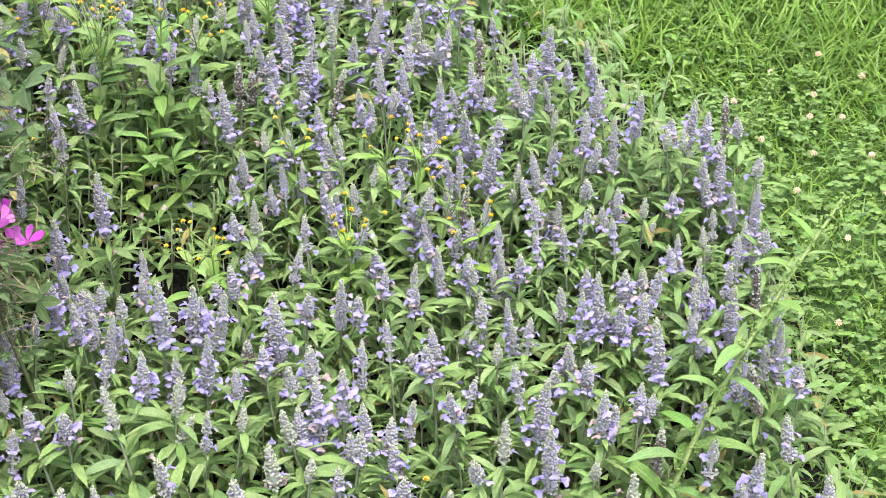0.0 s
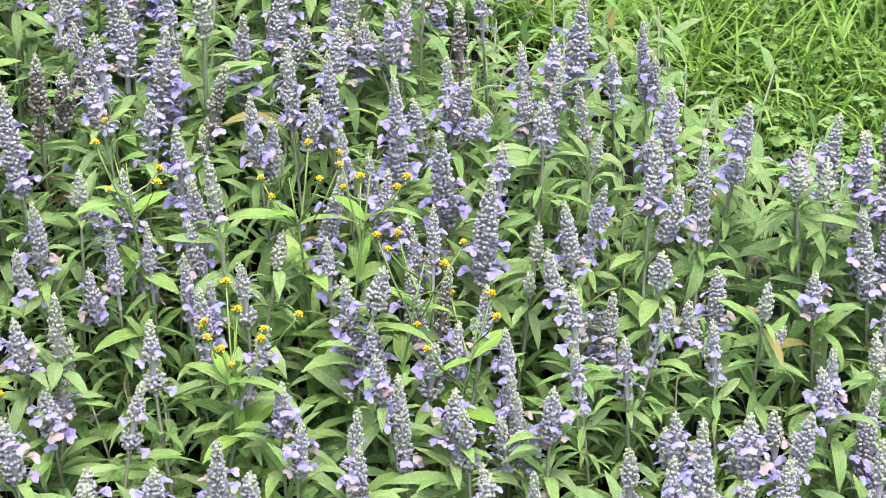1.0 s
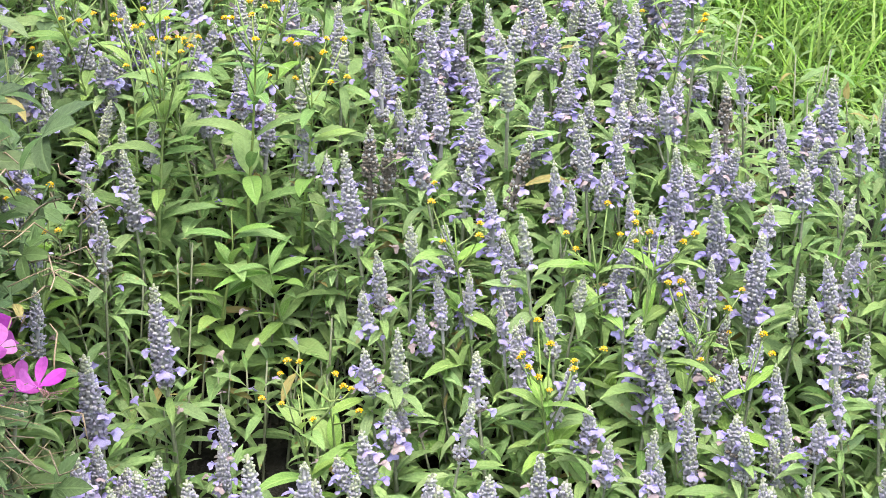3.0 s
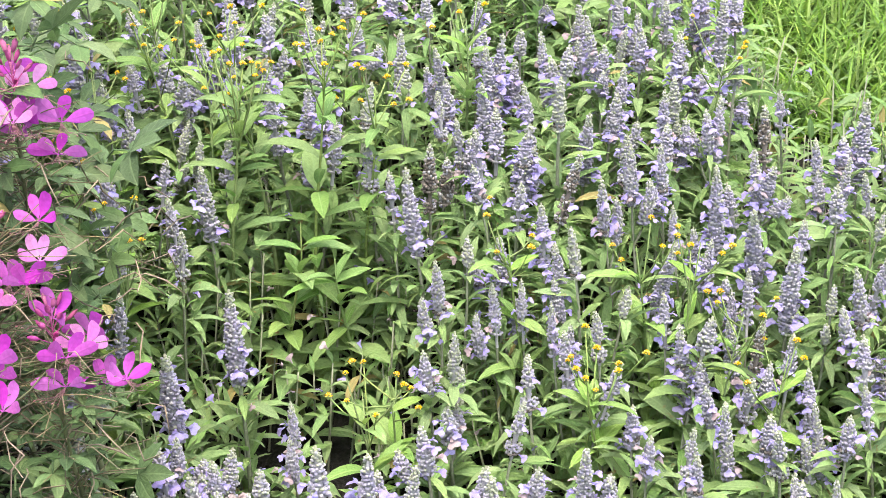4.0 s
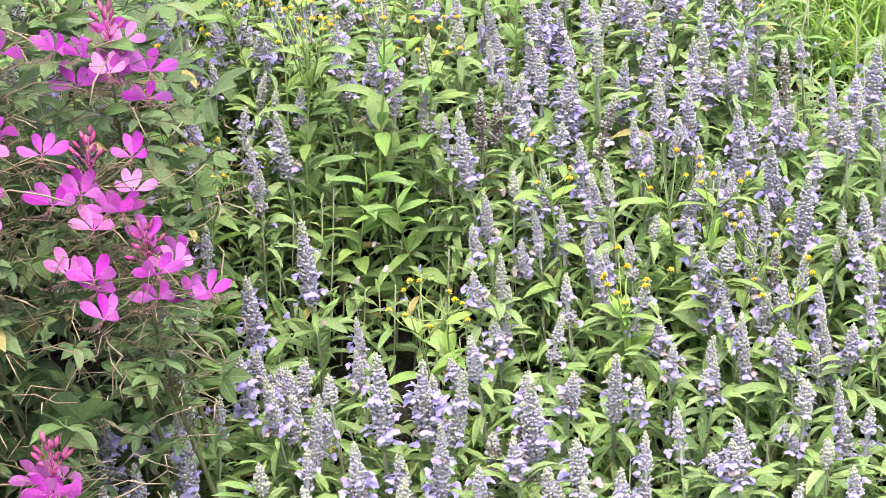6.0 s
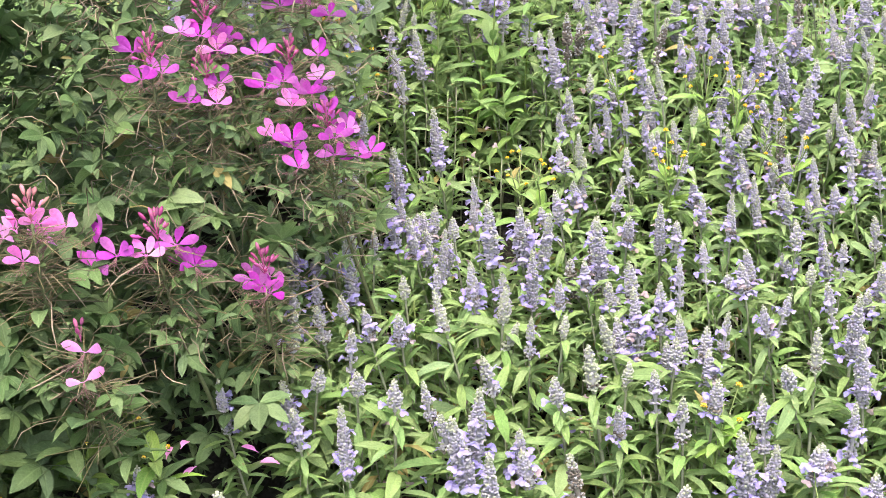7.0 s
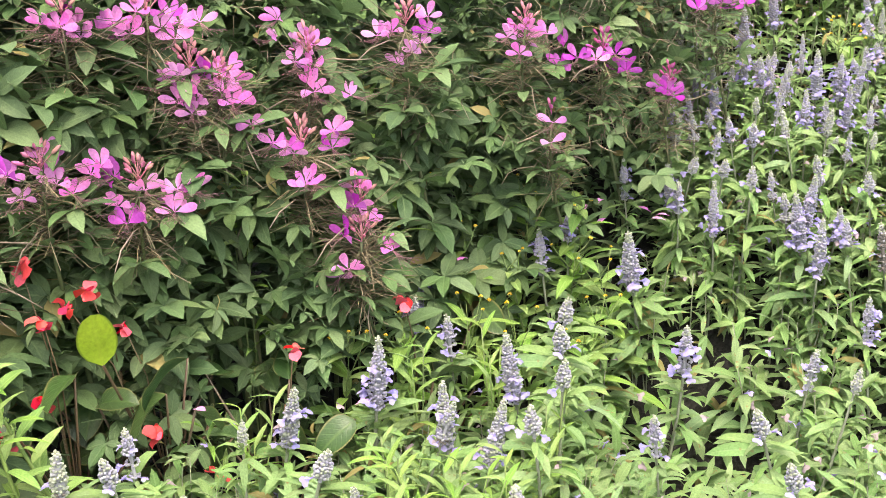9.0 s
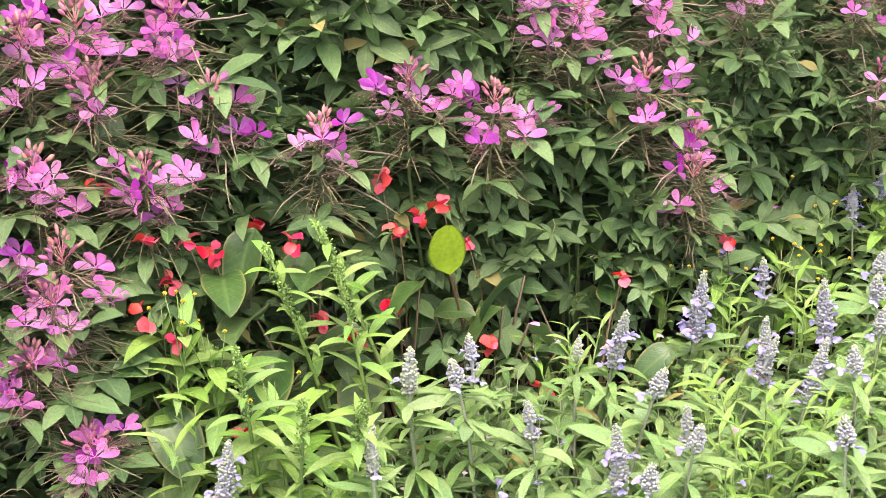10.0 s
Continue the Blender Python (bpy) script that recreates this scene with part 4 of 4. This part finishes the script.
# ---------------------------------------------------------------- weeds with small yellow flowers
WEED_LEAVES = []
for k in range(5):
    s = Shape()
    ln = (0.07, 0.085, 0.06, 0.075, 0.05)[k]
    v, f, u = leaf(ln, ln * (0.27, 0.24, 0.3, 0.33, 0.28)[k], (0.7, 1.0, 0.5, 1.2, 0.8)[k], (0.4, 0.5, 0.2, 0.6, 0.5)[k], 0.25, 7, 0.4, (0.2, -0.3, 0.4, 0.0, -0.2)[k], 0.015)
    s.add(v, f, None, u)
    WEED_LEAVES.append((s.mesh("leaf", M_WEED_DARK), s.mesh("leaf", M_WEED), s.mesh("leaf", M_BRIGHT)))


def yellow_head_mesh():
    s = Shape()
    v, f = bulb(0.0055, 0.003, 6, 0.9)
    s.add(v, f, at((0, 0, -0.0042), 0, 1.5708))
    for k in range(14):
        q = (k + 0.5) / 14
        v, f = bulb(0.0028, 0.0010, 4, 0.7)
        s.add(v, f, at((0.0024 * q ** 0.5 * math.cos(k * 2.4), 0.0024 * q ** 0.5 * math.sin(k * 2.4), 0.0008 + 0.0022 * (1 - q)), k * 2.4, 1.5 - 1.1 * q), mat=1)
    return s.mesh("flower_head", M_WEED_STEM, M_YELLOW)


HEAD = yellow_head_mesh()
wr = random.Random(51)


def yellow_weed(x, y, h, pairs, big, tone=1, heads=6, lean=0.0):
    """An upright weed: leaves in pairs, forked top with small yellow button flowers."""
    r = wr
    ob = root("yellow_weed", pose(x, y, land(x, y), 0, 0, r.uniform(0, 360)))
    axis = lambda q: Vector((lean * q * q, 0.01 * math.sin(q * 5), h * q))
    s = Shape()
    s.add(*tube([axis(k / 6) for k in range(7)], [0.0028 - 0.0023 * k / 6 for k in range(7)], 6))
    part("stem", s.mesh("stem", M_WEED_STEM), ob)
    for k in range(pairs):
        q = 0.18 + 0.68 * k / max(1, pairs - 1)
        az = k * 1.57 + r.uniform(-0.3, 0.3)
        for half in (0, math.pi):
            part("leaf", WEED_LEAVES[r.randrange(5)][tone], ob, m=at(axis(q), az + half, r.uniform(-0.05, 0.4), 0, big * r.uniform(0.8, 1.15) * (1.1 - 0.45 * q)))
            if r.random() < 0.6:
                part("leaf", WEED_LEAVES[r.randrange(5)][tone], ob, m=at(axis(q + 0.02), az + half + r.uniform(-0.7, 0.7), r.uniform(0.2, 0.8), 0, big * r.uniform(0.4, 0.6)))
    for k in range(heads):
        q = r.uniform(0.72, 0.95)
        az, reach = k * 2.4 + r.uniform(-0.4, 0.4), r.uniform(0.015, 0.05)
        end = axis(q) + Vector((math.cos(az) * reach, math.sin(az) * reach, h * (1 - q) + r.uniform(-0.02, 0.025)))
        s = Shape()
        s.add(*tube([axis(q), axis(q).lerp(end, 0.6) + Vector((0, 0, -0.004)), end], [0.001, 0.0008, 0.0007], 4))
        br = part("flower_stalk", s.mesh("flower_stalk", M_WEED_STEM), ob)
        m = at(end, r.uniform(0, 6.28), r.uniform(-0.3, 0.3), 0, size(y) * r.uniform(0.75, 1.05) * (0.65 if y < -0.3 else 1.0))
        part("flower_head", HEAD, br, "golden yellow button of florets", m=m)
    return tagged(ob, "leafy green weed with small golden button flowers", "weed", "yellow-flowered weeds in the bed")


# the tall broad-leaved group
for x, y, h, pairs, big in ((-0.175, 0.36, 0.37, 8, 0.95), (-0.26, 0.35, 0.35, 8, 0.95), (-0.125, 0.37, 0.32, 7, 0.9), (-0.20, 0.31, 0.22, 6, 1.1), (-0.15, 0.30, 0.2, 6, 1.1), (-0.24, 0.39, 0.3, 6, 0.85)):
    yellow_weed(x, y, h, pairs, big * 1.15, 0, 8 if h > 0.28 else 0)
# slighter ones through the bed
for x, y, h in ((-0.33, 0.46, 0.31), (-0.27, 0.50, 0.31), (-0.41, 0.38, 0.31), (-0.18, 0.51, 0.3), (-0.03, 0.53, 0.3), (0.22, 0.51, 0.3), (-0.29, 0.42, 0.3), (-0.42, 0.27, 0.31), (0.18, 0.24, 0.3), (0.11, 0.13, 0.28), (0.16, 0.25, 0.29), (0.03, 0.24, 0.3), (-0.08, 0.13, 0.27), (-0.10, 0.09, 0.28), (0.21, 0.19, 0.28), (0.25, 0.16, 0.27), (-0.36, 0.22, 0.3), (-0.47, 0.40, 0.32), (-0.36, 0.53, 0.31), (-0.44, 0.55, 0.31), (0.09, 0.15, 0.27)):
    yellow_weed(x, y, h, 5, 0.95, 1, 5, R(-0.04, 0.04))
for x, y, h in ((-0.74, -0.35, 0.33), (-0.55, -0.42, 0.33), (-0.74, -0.44, 0.34), (-0.64, -0.37, 0.36), (-0.46, -0.45, 0.32), (-0.54, -0.35, 0.34), (-0.83, -0.37, 0.36), (-0.62, -0.45, 0.33), (-0.86, -0.42, 0.33), (0.33, -0.33, 0.31), (0.23, -0.43, 0.3), (0.16, -0.24, 0.3), (0.29, -0.38, 0.3), (-0.68, -0.5, 0.3), (-0.5, -0.5, 0.3)):
    yellow_weed(x, y, h, 8, 1.35, 1, 3, R(-0.05, 0.05))
for x, y, h in ((-0.70, -0.62, 0.36), (-0.60, -0.58, 0.34), (-0.80, -0.68, 0.36), (-0.88, -0.78, 0.36), (-0.52, -0.60, 0.33)):
    yellow_weed(x, y, h, 7, 1.45, 1, 3, R(-0.05, 0.05))
for x, y, h in ((-1.50, -1.42, 0.50), (-1.44, -1.40, 0.44), (-1.54, -1.38, 0.46), (-1.33, -1.42, 0.4)):
    yellow_weed(x, y, h, 8, 2.1, 1, 3, R(-0.03, 0.03))


# ---------------------------------------------------------------- pigweed and bright leafy weeds
def pigweed(base, tip, leaves, big, plume, tone=2, dx=0.0, knee=None, thick=1.0):
    """A stem that leans from base to tip, leaves all along, a knobbly green plume at its end."""
    r = wr
    base, tip = Vector(base), Vector(tip)
    ob = root("pigweed", Matrix.Translation(base))
    d = tip - base
    if knee:
        mid = Vector(knee) - base
        axis = lambda q: mid * (2 * q * (1 - q)) + d * q * q
    else:
        axis = lambda q: d * q + Vector((dx * math.sin(q * 3.14), 0, 0.02 * math.sin(q * 3.14)))
    s = Shape()
    s.add(*tube([axis(k / 7) for k in range(8)], [thick * (0.0052 - 0.0034 * k / 7) for k in range(8)], 6))
    part("stem", s.mesh("stem", M_WEED_STEM), ob)
    for k in range(leaves):
        q = 0.15 + 0.8 * k / leaves
        part("leaf", WEED_LEAVES[r.randrange(5)][tone], ob, m=at(axis(q), k * 2.4 + r.uniform(-0.4, 0.4), r.uniform(0.0, 0.6), 0, big * r.uniform(0.75, 1.15) * (1.1 - 0.4 * q)) @ Matrix.Diagonal((1, 0.75, 1, 1)))
    s = Shape()
    knots = int(10 + 45 * plume)
    for k in range(knots):
        q = 1 - plume * (k / knots) ** 1.1
        side = r.uniform(0, 6.28)
        knot = axis(q) + Vector((math.cos(side), math.sin(side), 0.3)) * 0.006 * min(1, k / 4)
        for _ in range(9):
            way = Vector((r.gauss(0, 1), r.gauss(0, 1), r.gauss(0, 1))).normalized()
            v, f = bulb(r.uniform(0.0035, 0.006), r.uniform(0.0014, 0.0024), 4, 0.5)
            s.add(v, f, at(knot + way * 0.003, math.atan2(way.y, way.x), math.asin(way.z)))
    tagged(part("plume", s.mesh("plume", M_PLUME), ob, "knobbly green flower plume"), kind="stuff")
    return tagged(ob, "bright green pigweed with a knobbly plume", "weed", "pigweeds in the bed")


pigweed((0.455, -0.2, land(0.455, -0.2)), (0.749, 0.069, 0.433), 28, 1.35, 0.6, 0, knee=(0.465, -0.19, 0.155), thick=1.1)
pigweed((0.50, 0.26, land(0.50, 0.26)), (0.70, 0.36, 0.47), 9, 0.45, 0.7, 1, 0.02)
for bx, by, tx, ty, tz, n, plume in ((-1.11, -1.24, -1.34, -1.24, 0.34, 14, 0.35), (-1.26, -1.26, -1.39, -1.32, 0.33, 13, 0.35), (-1.19, -1.29, -1.29, -1.28, 0.30, 12, 0.3), (-1.35, -1.43, -1.36, -1.50, 0.25, 11, 0.3), (-1.31, -1.43, -1.23, -1.55, 0.22, 11, 0.3), (-1.24, -1.40, -1.16, -1.5, 0.2, 11, 0.2), (-1.45, -1.35, -1.47, -1.36, 0.15, 9, 0.1)):
    pigweed((bx, by, land(bx, by)), (tx, ty, tz), n + 18, 1.3, plume)


def bright_clump(x, y, h, shoots, spread, big=0.8):
    """A low mound of light green shoots, each with narrow leaves."""
    r = wr
    ob = root("leafy_weed", pose(x, y, land(x, y)))
    for k in range(shoots):
        az, reach = k * 2.4, spread * (k + 0.5) / shoots
        end = Vector((math.cos(az) * reach, math.sin(az) * reach, h * r.uniform(0.75, 1.05)))
        s = Shape()
        s.add(*tube([(0, 0, 0), end * 0.5 + Vector((0, 0, 0.02)), end], [0.002, 0.0017, 0.0012], 5))
        sh = part("shoot", s.mesh("shoot", M_WEED_STEM), ob)
        for j in range(13):
            q = 0.25 + 0.75 * j / 12
            part("leaf", WEED_LEAVES[r.randrange(3)][2], sh, m=at(end * q + Vector((0, 0, 0.02 * (1 - q))), j * 2.4, r.uniform(0.1, 0.7), 0, big * r.uniform(0.6, 1.0)) @ Matrix.Diagonal((1, 0.6, 1, 1)))
    return tagged(ob, "mound of light yellow-green leafy shoots", "weed", "leafy weeds in the bed")


for x, y, h, n, spread, big in ((-0.62, -1.08, 0.36, 6, 0.12, 0.95), (-0.74, -1.0, 0.35, 4, 0.08, 0.95), (-0.55, -1.0, 0.34, 4, 0.1, 0.9), (-0.67, -1.19, 0.34, 4, 0.09, 0.95), (-0.52, -0.88, 0.34, 4, 0.06, 0.8), (-0.98, -0.99, 0.3, 5, 0.08, 0.85), (-0.60, -0.28, 0.33, 2, 0.02, 0.55), (-0.25, -0.07, 0.28, 2, 0.02, 0.45), (0.31, -0.39, 0.28, 5, 0.07, 0.65), (-0.95, -0.45, 0.36, 3, 0.05, 0.8), (-0.76, -0.74, 0.33, 3, 0.07, 1.0), (-0.64, -0.68, 0.33, 3, 0.07, 1.0), (-1.45, -1.09, 0.72, 2, 0.05, 1.1), (-0.86, -0.55, 0.74, 2, 0.06, 1.15), (-1.05, -0.75, 0.76, 2, 0.05, 1.1), (-1.47, -1.46, 0.40, 3, 0.08, 1.3)):
    bright_clump(x, y, h, n, spread, big)


# ---------------------------------------------------------------- begonias under the spider flowers
BEGONIA_LEAVES = []
for k in range(4):
    s = Shape()
    ln = (0.10, 0.12, 0.085, 0.11)[k]
    v, f, u = leaf(ln, ln * (0.62, 0.55, 0.68, 0.6)[k], (0.5, 0.8, 0.4, 1.0)[k], (0.15, 0.3, 0.1, 0.4)[k], 0.32, 10, 0.42, (0.3, -0.4, 0.4, 0.2)[k], 0.05, 0.62)
    s.add(v, f, None, u)
    BEGONIA_LEAVES.append((s.mesh("leaf", M_BEGONIA), s.mesh("leaf", M_BEGONIA_LIT)))


def begonia_petal_mesh():
    s = Shape()
    v, f, u = leaf(0.018, 0.0165, 1.2, 0.6, 0.35, 8, 0.58, 0.3, 0.06, tip=0.5)
    s.add(v, f, None, u)
    return s.mesh("petal", M_RED)


RED_PETAL = begonia_petal_mesh()
br_ = random.Random(61)


def begonia(x, y, leaf_ends, flower_ends, more):
    """Leaves and flowers end at the given places, in centimetres; more fills in below them."""
    r = br_
    z = land(x, y)
    ob = root("begonia", pose(x, y, z))
    base = Vector((x, y, z))
    ends = [(Vector(p) / 100 - base, True) for p in leaf_ends]
    ends += [(Vector((r.uniform(-0.12, 0.12), r.uniform(-0.1, 0.1), r.uniform(0.1, 0.32))), False) for _ in range(more + 6)]
    for end, shown in ends:
        az = -1.57 + r.uniform(-0.9, 0.9) if shown else r.uniform(0, 6.28)
        back = end - Vector((math.cos(az), math.sin(az), 0)) * 0.05
        s = Shape()
        s.add(*tube([(0, 0, 0), back * 0.5 + Vector((0, 0, 0.03)), back], [0.0028, 0.0024, 0.002], 5))
        st = part("leaf_stalk", s.mesh("leaf_stalk", M_BEGONIA_STEM), ob)
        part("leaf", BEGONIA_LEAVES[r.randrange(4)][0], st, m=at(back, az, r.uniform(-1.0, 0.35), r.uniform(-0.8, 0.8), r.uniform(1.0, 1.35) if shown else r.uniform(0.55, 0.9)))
    for p in flower_ends:
        end = Vector(p) / 100 - base
        az = -1.57 + r.uniform(-1.2, 1.2)
        s = Shape()
        s.add(*tube([(0, 0, 0.05), end * 0.6 + Vector((0, 0.02, 0.06)), end], [0.002, 0.0014, 0.001], 4))
        fl = part("flower", s.mesh("flower_stalk", M_BEGONIA_STEM), ob, "scarlet begonia flower")
        for j in range(5):
            part("petal", RED_PETAL, fl, m=at(end + Vector((0.009 * (j % 2) + r.uniform(-0.005, 0.005), r.uniform(-0.005, 0.005), -0.008 * (j % 2) + r.uniform(-0.005, 0.005))), az + (j - 2.5) * 0.9 + r.uniform(-0.4, 0.4), r.uniform(-1.0, 0.9), r.uniform(-0.9, 0.9), r.uniform(1.0, 1.6)))
    return tagged(ob, "begonia with large glossy leaves and scarlet flowers", "begonia", "begonias under the cleomes")


begonia(-1.14, -0.95, [(-111, -102, 16), (-113, -107, 12)], [(-123, -107, 29), (-117, -100, 22), (-110, -108, 8)], 9)
begonia(-1.26, -1.06, [(-127, -124, 5), (-123, -113, 17), (-131, -123, 12)], [(-129, -122, 14), (-126, -113, 15), (-125, -111, 28), (-130, -106, 34)], 9)
begonia(-1.38, -1.15, [(-143, -132, 16), (-140, -132, 11), (-140, -123, 25), (-136, -122, 21), (-134, -131, 6)], [(-133, -125, 16), (-146, -121, 30), (-139, -123, 29)], 9)
begonia(-1.50, -1.23, [(-146, -127, 30), (-147, -131, 23)], [(-152, -133, 32), (-150, -128, 28), (-151, -140, 18), (-155, -134, 25), (-157, -137, 33)], 5)
begonia(-1.53, -1.33, [(-150, -145, 6), (-156, -145, 15), (-147, -146, 0)], [(-156, -142, 23), (-162, -149, 10), (-141, -140, 3), (-166, -135, 40)], 5)
begonia(-0.97, -0.88, [], [(-93, -89, 13), (-103, -102, -3)], 8)
begonia(-0.78, -0.65, [], [(-78, -74, 16)], 7)
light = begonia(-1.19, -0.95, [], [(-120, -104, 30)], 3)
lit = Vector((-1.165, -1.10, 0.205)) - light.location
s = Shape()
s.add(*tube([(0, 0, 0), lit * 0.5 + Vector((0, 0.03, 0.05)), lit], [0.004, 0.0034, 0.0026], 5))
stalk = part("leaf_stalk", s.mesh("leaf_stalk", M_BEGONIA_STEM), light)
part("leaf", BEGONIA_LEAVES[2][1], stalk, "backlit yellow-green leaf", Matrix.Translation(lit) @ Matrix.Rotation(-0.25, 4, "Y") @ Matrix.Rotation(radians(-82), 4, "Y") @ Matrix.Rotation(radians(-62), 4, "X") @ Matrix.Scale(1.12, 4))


# ---------------------------------------------------------------- fallen petals
def fallen_petal(x, y, z):
    ob = root("fallen_petal", at((x / 100, y / 100, z / 100), R(0, 6.28), R(-0.3, 0.3)))
    part("petal", PETALS[2], ob)
    return tagged(ob, "pale lilac-pink cleome petal lying on leaves", "petal", "petals fallen on the leaves")


for p in ((-66, -23, 21), (-42, -31, 14), (-39, -32, 13), (-50, -33, 13), (-78, -34, 14), (-64, -20, 22), (-76, -44, 8), (-54, -33, 14), (-105, -104, 10), (-81, -95, 8), (-38, -36, 16), (-51, -35, 17), (-73, -47, 10)):
    fallen_petal(*p)
